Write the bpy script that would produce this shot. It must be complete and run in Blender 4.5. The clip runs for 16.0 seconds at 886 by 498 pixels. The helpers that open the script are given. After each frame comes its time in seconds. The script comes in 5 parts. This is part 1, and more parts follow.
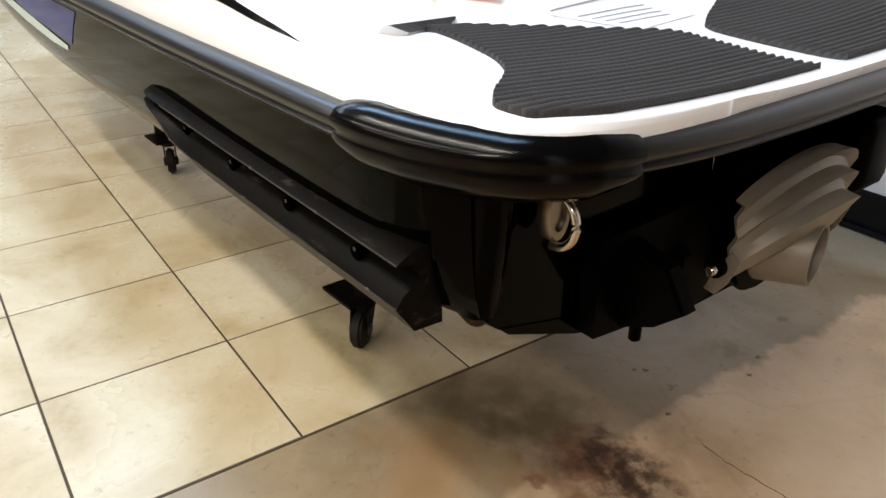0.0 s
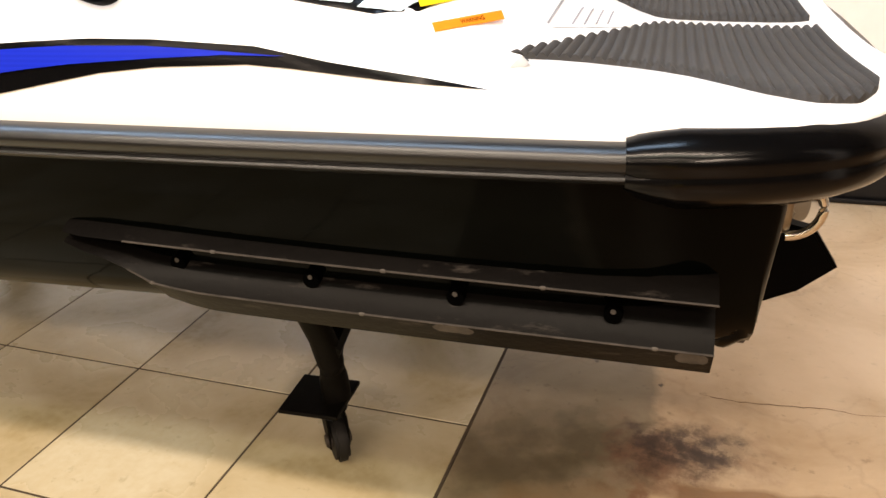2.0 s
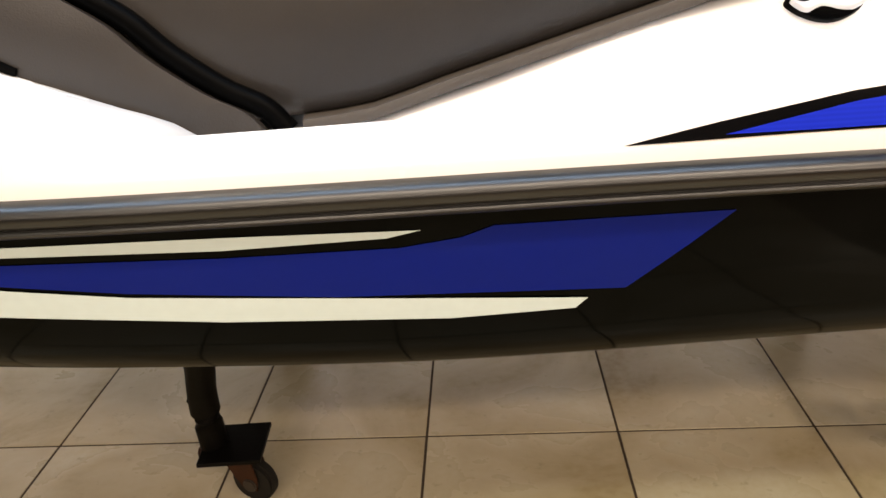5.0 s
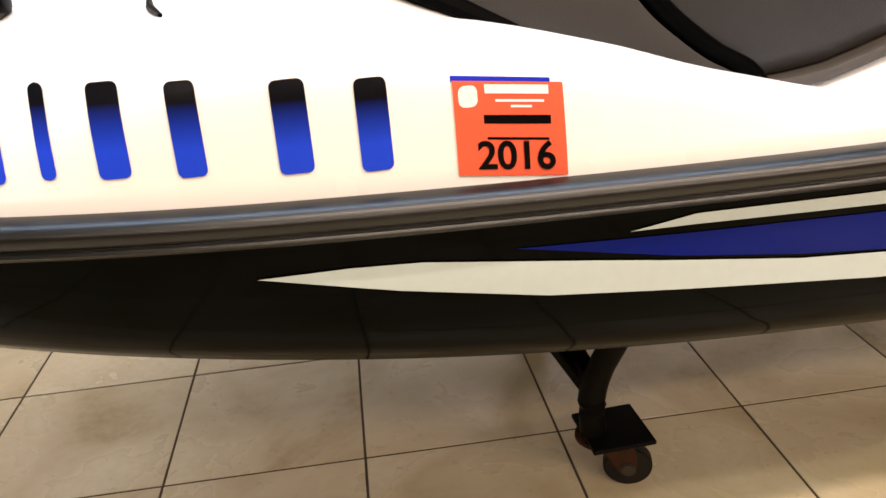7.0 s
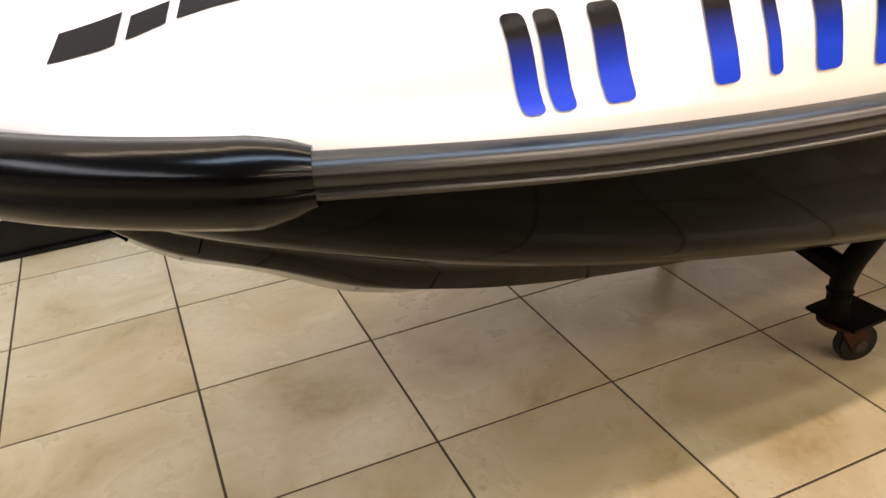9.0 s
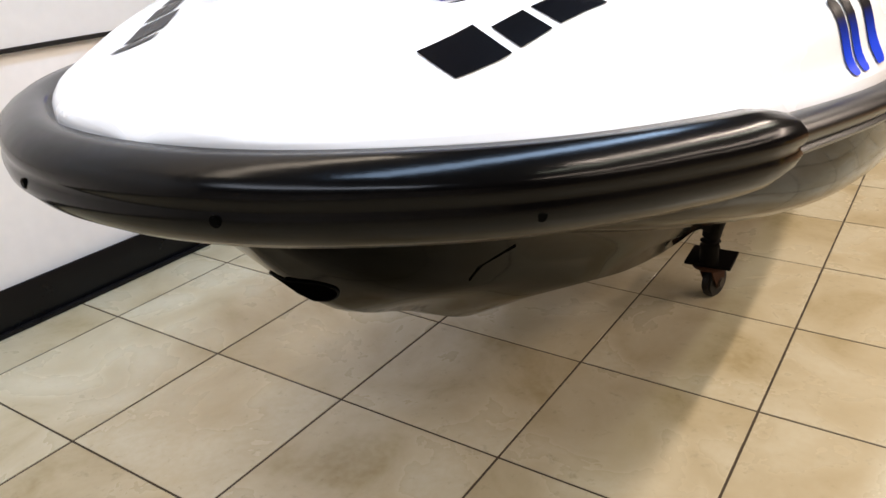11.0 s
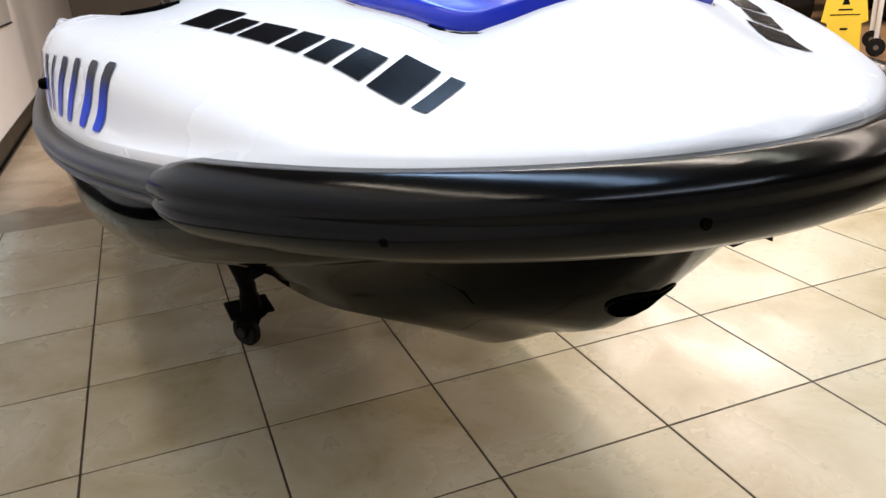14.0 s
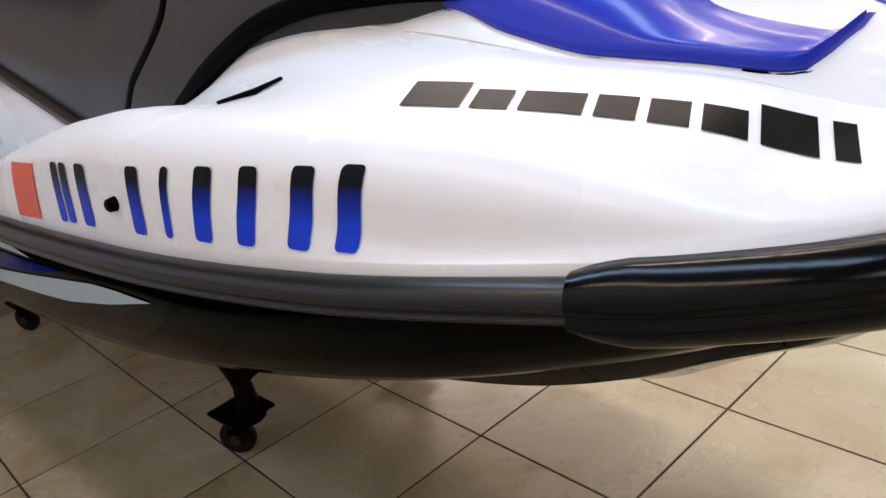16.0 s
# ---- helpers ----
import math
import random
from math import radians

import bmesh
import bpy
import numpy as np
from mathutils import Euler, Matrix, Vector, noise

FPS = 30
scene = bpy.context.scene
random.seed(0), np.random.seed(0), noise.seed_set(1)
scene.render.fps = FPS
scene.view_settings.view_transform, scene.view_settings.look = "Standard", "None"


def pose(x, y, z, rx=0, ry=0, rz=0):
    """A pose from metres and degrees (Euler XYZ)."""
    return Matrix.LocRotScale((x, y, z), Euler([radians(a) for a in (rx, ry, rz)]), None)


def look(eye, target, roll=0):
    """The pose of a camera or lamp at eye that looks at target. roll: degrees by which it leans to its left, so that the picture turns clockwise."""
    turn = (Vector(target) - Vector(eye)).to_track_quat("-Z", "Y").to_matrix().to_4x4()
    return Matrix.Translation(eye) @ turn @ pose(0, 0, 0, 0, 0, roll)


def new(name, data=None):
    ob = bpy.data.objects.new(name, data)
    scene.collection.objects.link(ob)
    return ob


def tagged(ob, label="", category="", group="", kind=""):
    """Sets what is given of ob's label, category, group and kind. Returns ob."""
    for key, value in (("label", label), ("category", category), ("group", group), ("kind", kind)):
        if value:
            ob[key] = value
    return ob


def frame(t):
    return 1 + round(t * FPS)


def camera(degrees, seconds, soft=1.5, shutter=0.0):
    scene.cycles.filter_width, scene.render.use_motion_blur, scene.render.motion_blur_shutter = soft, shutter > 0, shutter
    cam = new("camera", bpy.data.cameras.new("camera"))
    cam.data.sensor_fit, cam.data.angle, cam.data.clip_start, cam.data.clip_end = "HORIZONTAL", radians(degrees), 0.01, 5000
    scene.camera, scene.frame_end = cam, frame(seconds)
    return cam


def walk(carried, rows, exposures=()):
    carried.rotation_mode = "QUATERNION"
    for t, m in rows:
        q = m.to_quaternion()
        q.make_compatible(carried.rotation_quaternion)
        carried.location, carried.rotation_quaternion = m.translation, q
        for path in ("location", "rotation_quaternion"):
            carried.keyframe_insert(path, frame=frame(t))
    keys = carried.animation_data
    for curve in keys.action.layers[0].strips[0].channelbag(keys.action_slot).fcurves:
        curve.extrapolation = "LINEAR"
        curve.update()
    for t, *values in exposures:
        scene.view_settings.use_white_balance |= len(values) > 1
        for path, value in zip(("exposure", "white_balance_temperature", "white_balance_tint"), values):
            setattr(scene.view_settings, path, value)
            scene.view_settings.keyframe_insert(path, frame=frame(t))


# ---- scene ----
cam = camera(59.6, 16.0)
PATH = [
    (0, (-0.914, 0.694, 0.828), (0.548, -0.321, -0.085), 0.2),
    (0.5, (-0.801, 0.874, 0.841), (0.411, -0.434, -0.065), -0.8),
    (1, (-0.679, 0.968, 0.824), (0.34, -0.535, -0.016), -2.8),
    (1.5, (-0.497, 0.979, 0.813), (0.284, -0.644, -0.055), -3.1),
    (2, (-0.331, 0.968, 0.811), (0.296, -0.726, -0.049), -3.3),
    (2.5, (-0.147, 1.022, 0.819), (0.311, -0.734, -0.021), -4.0),
    (3, (0.047, 1.059, 0.829), (0.403, -0.739, 0.03), -4.6),
    (3.5, (0.259, 1.048, 0.821), (0.543, -0.746, -0.016), -3.7),
    (4, (0.459, 1.024, 0.824), (0.721, -0.779, -0.001), -3.8),
    (4.5, (0.651, 1.052, 0.829), (0.822, -0.752, -0.018), -3.7),
    (5, (0.874, 1.099, 0.841), (0.985, -0.728, 0.034), -3.7),
    (5.2, (0.951, 1.103, 0.836), (1.07, -0.729, 0.041), -3.6),
    (7.3, (1.722, 1.048, 0.836), (1.477, -0.761, 0.018), -4.3),
    (7.5, (1.796, 1.05, 0.842), (1.532, -0.761, 0.034), -4.6),
    (8, (1.968, 1.011, 0.831), (1.678, -0.783, -0.003), -4.5),
    (8.5, (2.136, 0.958, 0.828), (1.676, -0.775, -0.059), -3.9),
    (9, (2.308, 0.906, 0.831), (1.648, -0.751, -0.073), -4.2),
    (9.5, (2.503, 0.855, 0.837), (1.626, -0.706, -0.054), -3.9),
    (9.7, (2.557, 0.824, 0.829), (1.594, -0.706, -0.028), -4.0),
    (11.8, (3.014, 0.293, 0.811), (1.258, -0.316, 0.072), -2.9),
    (12, (3.039, 0.243, 0.808), (1.244, -0.27, 0.093), -3.5),
    (12.5, (3.047, 0.063, 0.816), (1.218, -0.234, 0.063), -4.7),
    (13, (3.01, -0.086, 0.818), (1.165, -0.108, 0.047), -4.9),
    (13.5, (2.998, -0.272, 0.807), (1.174, -0.012, 0.029), -3.9),
    (14, (2.952, -0.422, 0.813), (1.193, 0.209, 0.1), -4.0),
    (14.5, (2.854, -0.549, 0.823), (1.213, 0.327, 0.09), -7.1),
    (15, (2.76, -0.654, 0.851), (1.186, 0.326, 0.101), -7.6),
    (15.5, (2.665, -0.743, 0.874), (1.166, 0.348, 0.124), -8.3),
    (16, (2.58, -0.819, 0.901), (1.174, 0.385, 0.145), -8.8),
]
walk(cam, [(t, look(e, g, r)) for t, e, g, r in PATH], exposures=[(0.0, 0.04, 6200, 16), (1.0, 0.28, 6700, 20), (2.5, 0.38, 7350, 21), (5.0, 0.18, 7400, 22), (8.0, 0.05, 7550, 26), (9.6, 0.10, 7300, 23), (12.0, 0.0, 6500, 21), (14.0, -0.22, 6450, 20), (16.0, -0.50, 6700, 24)])

# ---- light ----
world = bpy.data.worlds.new("world")
scene.world = world
world.use_nodes = True
wbg = world.node_tree.nodes["Background"]
wbg.inputs["Color"].default_value = (0.9, 0.93, 1.0, 1)
wbg.inputs["Strength"].default_value = 0.03

CEIL = 2.9
COOL, WARM = (0.46, 0.72, 1.0), (1.0, 0.89, 0.73)


def area(x, y, sx, sy, power, colour):
    data = bpy.data.lights.new("ceiling_lamp_or_fill", "AREA")
    data.shape, data.size, data.size_y, data.energy, data.color = "RECTANGLE", sx, sy, power, colour
    ob = new("ceiling_lamp_or_fill", data)
    ob.matrix_world = pose(x, y, CEIL - 0.03)
    return ob


# the last two, starboard and west, are unseen fills added to brighten the floor
LAMPS = [(1.3, 0.30, 3.6, 0.30, 74, COOL), (0.2, 1.55, 3.6, 0.07, 84, (1.0, 0.90, 0.75)), (0.5, 1.92, 4.2, 0.12, 30, (0.90, 1.0, 0.80)), (1.0, 3.4, 5.0, 0.24, 95, WARM), (1.0, 5.6, 5.0, 0.24, 100, WARM),
         (4.6, 0.6, 0.6, 2.6, 50, (0.72, 0.87, 1.0)), (2.3, -0.85, 2.4, 0.12, 22, (1.0, 0.92, 0.72)), (-2.5, 4.3, 0.24, 2.4, 150, WARM)]
for lamp in LAMPS:
    area(*lamp)

# ---- materials ----
def mat(name, col, rough=0.5, metal=0.0, var=0.12, scale=6.0, bump=0.0, bscale=80.0, coat=0.0, fine=0.05, rvar=0.08, spec=0.5, scuff=None):
    """A surface with colour variation at two scales, uneven gloss and fine relief."""
    m = bpy.data.materials.new(name)
    m.use_nodes = True
    nt = m.node_tree
    n, l = nt.nodes, nt.links
    b = n["Principled BSDF"]
    b.inputs["Metallic"].default_value = metal
    b.inputs["Coat Weight"].default_value = coat
    b.inputs["Coat Roughness"].default_value = 0.06
    b.inputs["Specular IOR Level"].default_value = spec
    tc = n.new("ShaderNodeTexCoord")
    big, small = n.new("ShaderNodeTexNoise"), n.new("ShaderNodeTexNoise")
    for t, s, d in ((big, scale, 4), (small, scale * 14, 2)):
        t.inputs["Scale"].default_value, t.inputs["Detail"].default_value = s, d
        l.new(tc.outputs["Object"], t.inputs["Vector"])
    amount = n.new("ShaderNodeMath")
    amount.operation = "MULTIPLY_ADD"
    l.new(big.outputs["Fac"], amount.inputs[0])
    amount.inputs[1].default_value, amount.inputs[2].default_value = 2 * var, 1 - var
    add = n.new("ShaderNodeMath")
    add.operation = "MULTIPLY_ADD"
    l.new(small.outputs["Fac"], add.inputs[0])
    add.inputs[1].default_value = 2 * fine
    l.new(amount.outputs[0], add.inputs[2])
    mul = n.new("ShaderNodeVectorMath")
    mul.operation = "SCALE"
    mul.inputs[0].default_value = [c * (1 - fine) for c in col]
    l.new(add.outputs[0], mul.inputs["Scale"])
    l.new(mul.outputs[0], b.inputs["Base Color"])
    if scuff:
        sc, st, mp, mx = n.new("ShaderNodeTexNoise"), n.new("ShaderNodeMapRange"), n.new("ShaderNodeMapping"), n.new("ShaderNodeMix")
        mp.inputs["Scale"].default_value = (0.35, 1.0, 1.6)
        sc.inputs["Scale"].default_value, sc.inputs["Detail"].default_value, sc.inputs["Roughness"].default_value = 38, 8, 0.7
        st.inputs["From Min"].default_value, st.inputs["From Max"].default_value = scuff[0], scuff[0] + 0.10
        mx.data_type = "RGBA"
        mx.inputs["B"].default_value = (*scuff[1], 1)
        l.new(tc.outputs["Object"], mp.inputs["Vector"])
        l.new(mp.outputs[0], sc.inputs["Vector"])
        l.new(sc.outputs["Fac"], st.inputs["Value"])
        l.new(st.outputs[0], mx.inputs["Factor"])
        l.new(mul.outputs[0], mx.inputs["A"])
        l.new(mx.outputs["Result"], b.inputs["Base Color"])
    ro = n.new("ShaderNodeMath")
    ro.operation = "MULTIPLY_ADD"
    l.new(big.outputs["Fac"], ro.inputs[0])
    ro.inputs[1].default_value, ro.inputs[2].default_value = 2 * rvar, max(rough - rvar, 0.02)
    l.new(ro.outputs[0], b.inputs["Roughness"])
    if bump:
        g, bn = n.new("ShaderNodeTexNoise"), n.new("ShaderNodeBump")
        g.inputs["Scale"].default_value, g.inputs["Detail"].default_value = bscale, 3
        bn.inputs["Strength"].default_value, bn.inputs["Distance"].default_value = bump, 0.002
        l.new(tc.outputs["Object"], g.inputs["Vector"])
        l.new(g.outputs["Fac"], bn.inputs["Height"])
        l.new(bn.outputs[0], b.inputs["Normal"])
    return m


M_GEL = mat("white_gelcoat", (0.82, 0.82, 0.82), 0.27, var=0.02, fine=0.01, coat=0.05, rvar=0.03, spec=0.4)
M_HULL = mat("black_gelcoat", (0.0006, 0.0008, 0.0006), 0.07, var=0.25, rvar=0.03, spec=0.04)
M_RUBBER = mat("bumper_rubber", (0.0020, 0.0018, 0.0018), 0.34, var=0.25, bump=0.05, rvar=0.06, spec=0.50, scuff=(0.72, (0.03, 0.028, 0.026)))
M_CAP = mat("bumper_cap_rubber", (0.0012, 0.0012, 0.0014), 0.18, var=0.25, bump=0.22, bscale=22, rvar=0.06, spec=0.17, scuff=(0.68, (0.03, 0.03, 0.03)))
M_SPONSON = mat("scuffed_plastic", (0.0026, 0.0021, 0.0018), 0.40, var=0.7, scale=9, bump=0.22, bscale=120, fine=0.3, spec=0.06, scuff=(0.57, (0.030, 0.026, 0.023)))
M_SEAT = mat("seat_vinyl", (0.024, 0.0205, 0.018), 0.40, var=0.25, bump=0.2, bscale=420, spec=0.38)
M_DARKPL = mat("dark_grey_plastic", (0.016, 0.0145, 0.0135), 0.45, var=0.2, bump=0.15, bscale=300, spec=0.25)
M_BLACK = mat("black_plastic", (0.0010, 0.0010, 0.0010), 0.4, var=0.2, spec=0.02)
M_MAT = mat("deck_mat_foam", (0.023, 0.0205, 0.019), 0.75, var=0.25, bump=0.4, bscale=300, fine=0.1)
M_BLUE = mat("blue_vinyl", (0.006, 0.022, 0.46), 0.3, var=0.08, spec=0.12)
M_BLUEGEL = mat("blue_paint", (0.008, 0.028, 0.46), 0.26, var=0.05, coat=0.15, rvar=0.04, spec=0.3)
# blue vinyl darkened to carry the shade on the hull side
M_SHADEDBLUE = mat("shaded_blue_hull_vinyl", (0.002, 0.009, 0.15), 0.09, var=0.08, spec=0.06)
# stands in for the shade inside holes; also colours the hull seam
M_DARKHOLE = mat("hole_shade_and_seam_black", (0.0008, 0.0008, 0.0008), 0.9, var=0.1, spec=0.0)
M_WORN = mat("worn_edge_plastic", (0.045, 0.040, 0.037), 0.5, var=0.8, scale=60, spec=0.1)
M_PALEWEAR = mat("pale_worn_plastic", (0.075, 0.068, 0.062), 0.55, var=0.9, scale=90, fine=0.3, spec=0.1)
M_WELT = mat("grey_welt_plastic", (0.075, 0.066, 0.058), 0.45, var=0.15, spec=0.25)
M_LOGO = mat("glossy_black_vinyl", (0.002, 0.002, 0.003), 0.28, var=0.15, spec=0.05)
M_INK = mat("black_vinyl", (0.002, 0.002, 0.0025), 0.22, var=0.15, spec=0.10)


def fade(name, low, high, a, b):
    """Vinyl printed with a colour that runs from low to high up its height."""
    m = bpy.data.materials.new(name)
    m.use_nodes = True
    n, l = m.node_tree.nodes, m.node_tree.links
    p = n["Principled BSDF"]
    p.inputs["Roughness"].default_value, p.inputs["Specular IOR Level"].default_value = 0.3, 0.12
    tc, sep, ramp = n.new("ShaderNodeTexCoord"), n.new("ShaderNodeSeparateXYZ"), n.new("ShaderNodeValToRGB")
    e = ramp.color_ramp.elements
    e[0].position, e[0].color, e[1].position, e[1].color = a, (*low, 1), b, (*high, 1)
    l.new(tc.outputs["Generated"], sep.inputs[0])
    l.new(sep.outputs["Z"], ramp.inputs["Fac"])
    l.new(ramp.outputs["Color"], p.inputs["Base Color"])
    return m


M_FADE = fade("fading_vinyl", (0.008, 0.05, 0.60), (0.002, 0.002, 0.004), 0.30, 0.78)

M_SWOOSH = mat("striped_blue_vinyl", (0.006, 0.022, 0.46), 0.3, var=0.08, spec=0.12)
_n, _l = M_SWOOSH.node_tree.nodes, M_SWOOSH.node_tree.links
wave, tcs, mixs = _n.new("ShaderNodeTexWave"), _n.new("ShaderNodeTexCoord"), _n.new("ShaderNodeMix")
wave.bands_direction = "Z"
wave.inputs["Scale"].default_value, wave.inputs["Distortion"].default_value = 70, 0.3
mixs.data_type = "RGBA"
mixs.inputs["A"].default_value, mixs.inputs["B"].default_value = (0.0065, 0.024, 0.47, 1), (0.005, 0.019, 0.41, 1)
_l.new(tcs.outputs["Object"], wave.inputs["Vector"])
_l.new(wave.outputs["Fac"], mixs.inputs["Factor"])
_l.new(mixs.outputs["Result"], _n["Principled BSDF"].inputs["Base Color"])
M_STRIPE = mat("white_vinyl", (0.47, 0.57, 0.60), 0.35, var=0.05)
M_SILVER = mat("silver_vinyl", (0.60, 0.58, 0.58), 0.3, metal=0.3, var=0.08)
M_ORANGE = mat("orange_vinyl", (0.82, 0.23, 0.01), 0.4, var=0.05)
M_RED = mat("red_orange_sticker", (0.80, 0.10, 0.045), 0.4, var=0.06)
M_YELLOW = mat("yellow_plastic", (0.80, 0.55, 0.01), 0.4, var=0.08)
M_STEEL = mat("bright_steel", (0.62, 0.58, 0.50), 0.25, metal=1.0, var=0.1)
M_DULL = mat("dull_steel", (0.24, 0.215, 0.17), 0.35, metal=1.0, var=0.3, scale=20)
M_ALU = mat("cast_aluminium", (0.20, 0.18, 0.145), 0.48, metal=0.35, var=0.3, scale=14, bump=0.2, bscale=150)
M_IRON = mat("painted_black_steel", (0.003, 0.0025, 0.002), 0.5, var=0.35, bump=0.15, bscale=120, spec=0.05)
M_RUST = mat("rusty_steel", (0.038, 0.015, 0.007), 0.75, metal=0.1, var=0.6, scale=30, bump=0.4, bscale=200, spec=0.15)
M_TYRE = mat("hard_rubber_wheel", (0.010, 0.009, 0.008), 0.6, var=0.3, bump=0.2, spec=0.2)
M_DARKHUB = mat("grimy_hub", (0.035, 0.026, 0.020), 0.6, metal=0.3, var=0.4, scale=60)
M_HUB = mat("grey_hub", (0.20, 0.17, 0.14), 0.5, metal=0.4, var=0.3, scale=40)
def stone(name, light, mid, dark, rough, scale, shift=0.0, veins=0.0, stains=(), bump=0.1, band=None, swirl=1.2, specks=0.0, cracks=0.0, detail=8, spread=(0.30, 0.46, 0.62), spec=0.5, patch=None):
    """Blotched mineral surface: three colours by noise, veins, and stains of their own shape (x, y, radius, colour, strength)."""
    m = bpy.data.materials.new(name)
    m.use_nodes = True
    n, l = m.node_tree.nodes, m.node_tree.links
    b = n["Principled BSDF"]
    b.inputs["Specular IOR Level"].default_value = spec
    tc = n.new("ShaderNodeTexCoord")
    where = tc.outputs["Object"]
    if shift:
        oi, mul, add = n.new("ShaderNodeObjectInfo"), n.new("ShaderNodeVectorMath"), n.new("ShaderNodeVectorMath")
        mul.operation, add.operation = "SCALE", "ADD"
        mul.inputs[0].default_value = (shift, shift * 1.7, shift * 0.6)
        l.new(oi.outputs["Random"], mul.inputs["Scale"])
        l.new(where, add.inputs[0])
        l.new(mul.outputs[0], add.inputs[1])
        where = add.outputs[0]
    big, fine = n.new("ShaderNodeTexNoise"), n.new("ShaderNodeTexNoise")
    big.inputs["Scale"].default_value, big.inputs["Detail"].default_value, big.inputs["Distortion"].default_value, big.inputs["Roughness"].default_value = scale, detail, swirl, 0.58
    fine.inputs["Scale"].default_value, fine.inputs["Detail"].default_value = scale * 16, 3
    ramp = n.new("ShaderNodeValToRGB")
    e = ramp.color_ramp.elements
    e[0].position, e[0].color = spread[0], (*dark, 1)
    e[1].position, e[1].color = spread[2], (*light, 1)
    e.new(spread[1]).color = (*mid, 1)
    ramp.color_ramp.interpolation = "B_SPLINE"
    l.new(where, big.inputs["Vector"])
    l.new(where, fine.inputs["Vector"])
    l.new(big.outputs["Fac"], ramp.inputs["Fac"])
    col = ramp.outputs["Color"]

    def blend(fac, under, over):
        mix = n.new("ShaderNodeMix")
        mix.data_type = "RGBA"
        l.new(fac, mix.inputs["Factor"])
        l.new(under, mix.inputs["A"])
        if isinstance(over, tuple):
            mix.inputs["B"].default_value = (*over, 1)
        else:
            l.new(over, mix.inputs["B"])
        return mix.outputs["Result"]

    def ranged(value, a, b, c, d):
        r = n.new("ShaderNodeMapRange")
        l.new(value, r.inputs["Value"])
        for k, v in zip(("From Min", "From Max", "To Min", "To Max"), (a, b, c, d)):
            r.inputs[k].default_value = v
        return r.outputs["Result"]
    col = blend(ranged(fine.outputs["Fac"], 0.35, 0.75, 0.0, 0.45), col, mid)
    if veins:
        w = n.new("ShaderNodeTexNoise")
        w.inputs["Scale"].default_value, w.inputs["Detail"].default_value, w.inputs["Distortion"].default_value = scale * 1.6, 5, 2.5
        l.new(where, w.inputs["Vector"])
        sub, ab = n.new("ShaderNodeMath"), n.new("ShaderNodeMath")
        sub.operation, ab.operation = "SUBTRACT", "ABSOLUTE"
        l.new(w.outputs["Fac"], sub.inputs[0])
        sub.inputs[1].default_value = 0.5
        l.new(sub.outputs[0], ab.inputs[0])
        col = blend(ranged(ab.outputs[0], 0.0, 0.035, veins, 0.0), col, dark)
    if cracks:
        vo, ds, dm, da = n.new("ShaderNodeTexVoronoi"), n.new("ShaderNodeTexNoise"), n.new("ShaderNodeVectorMath"), n.new("ShaderNodeVectorMath")
        vo.feature, dm.operation, da.operation = "DISTANCE_TO_EDGE", "SCALE", "ADD"
        vo.inputs["Scale"].default_value, ds.inputs["Scale"].default_value, ds.inputs["Detail"].default_value = 2.3, 7.0, 6
        dm.inputs["Scale"].default_value = 0.22
        l.new(where, ds.inputs["Vector"])
        l.new(ds.outputs["Color"], dm.inputs[0])
        l.new(where, da.inputs[0])
        l.new(dm.outputs[0], da.inputs[1])
        l.new(da.outputs[0], vo.inputs["Vector"])
        col = blend(ranged(vo.outputs["Distance"], 0.0, 0.016, cracks, 0.0), col, (0.17, 0.085, 0.04))
    if specks:
        sp = n.new("ShaderNodeTexNoise")
        sp.inputs["Scale"].default_value, sp.inputs["Detail"].default_value, sp.inputs["Roughness"].default_value = 46, 5, 0.65
        l.new(where, sp.inputs["Vector"])
        col = blend(ranged(sp.outputs["Fac"], 0.60, 0.74, 0.0, specks), col, tuple(c * 0.55 for c in dark))
    if band:
        sep, wob, ed = n.new("ShaderNodeSeparateXYZ"), n.new("ShaderNodeTexNoise"), n.new("ShaderNodeMath")
        wob.inputs["Scale"].default_value, wob.inputs["Detail"].default_value, ed.operation = 7, 7, "MULTIPLY_ADD"
        l.new(tc.outputs["Object"], sep.inputs[0])
        l.new(tc.outputs["Object"], wob.inputs["Vector"])
        l.new(wob.outputs["Fac"], ed.inputs[0])
        ed.inputs[1].default_value = 0.15
        l.new(sep.outputs["X"], ed.inputs[2])
        tint = n.new("ShaderNodeMix")
        tint.data_type, tint.blend_type = "RGBA", "MULTIPLY"
        tint.inputs["Factor"].default_value = 1.0
        l.new(col, tint.inputs["A"])
        tint.inputs["B"].default_value = tuple(c / m for c, m in zip(band[1], mid)) + (1,)
        col = blend(ranged(ed.outputs[0], band[0] + 0.020, band[0] + 0.036, 0.0, 0.85), col, tint.outputs["Result"])
    if patch:
        ps, pw, pa, pb, pm = n.new("ShaderNodeSeparateXYZ"), n.new("ShaderNodeTexNoise"), n.new("ShaderNodeMath"), n.new("ShaderNodeMath"), n.new("ShaderNodeMath")
        slope, wobble = n.new("ShaderNodeMath"), n.new("ShaderNodeMath")
        pw.inputs["Scale"].default_value, pw.inputs["Detail"].default_value = 14, 6
        l.new(tc.outputs["Object"], ps.inputs[0])
        l.new(tc.outputs["Object"], pw.inputs["Vector"])
        pa.operation, pb.operation, pm.operation, slope.operation, wobble.operation = "SUBTRACT", "SUBTRACT", "MINIMUM", "MULTIPLY_ADD", "MULTIPLY_ADD"
        pa.inputs[0].default_value = patch[0]
        l.new(ps.outputs["X"], pa.inputs[1])
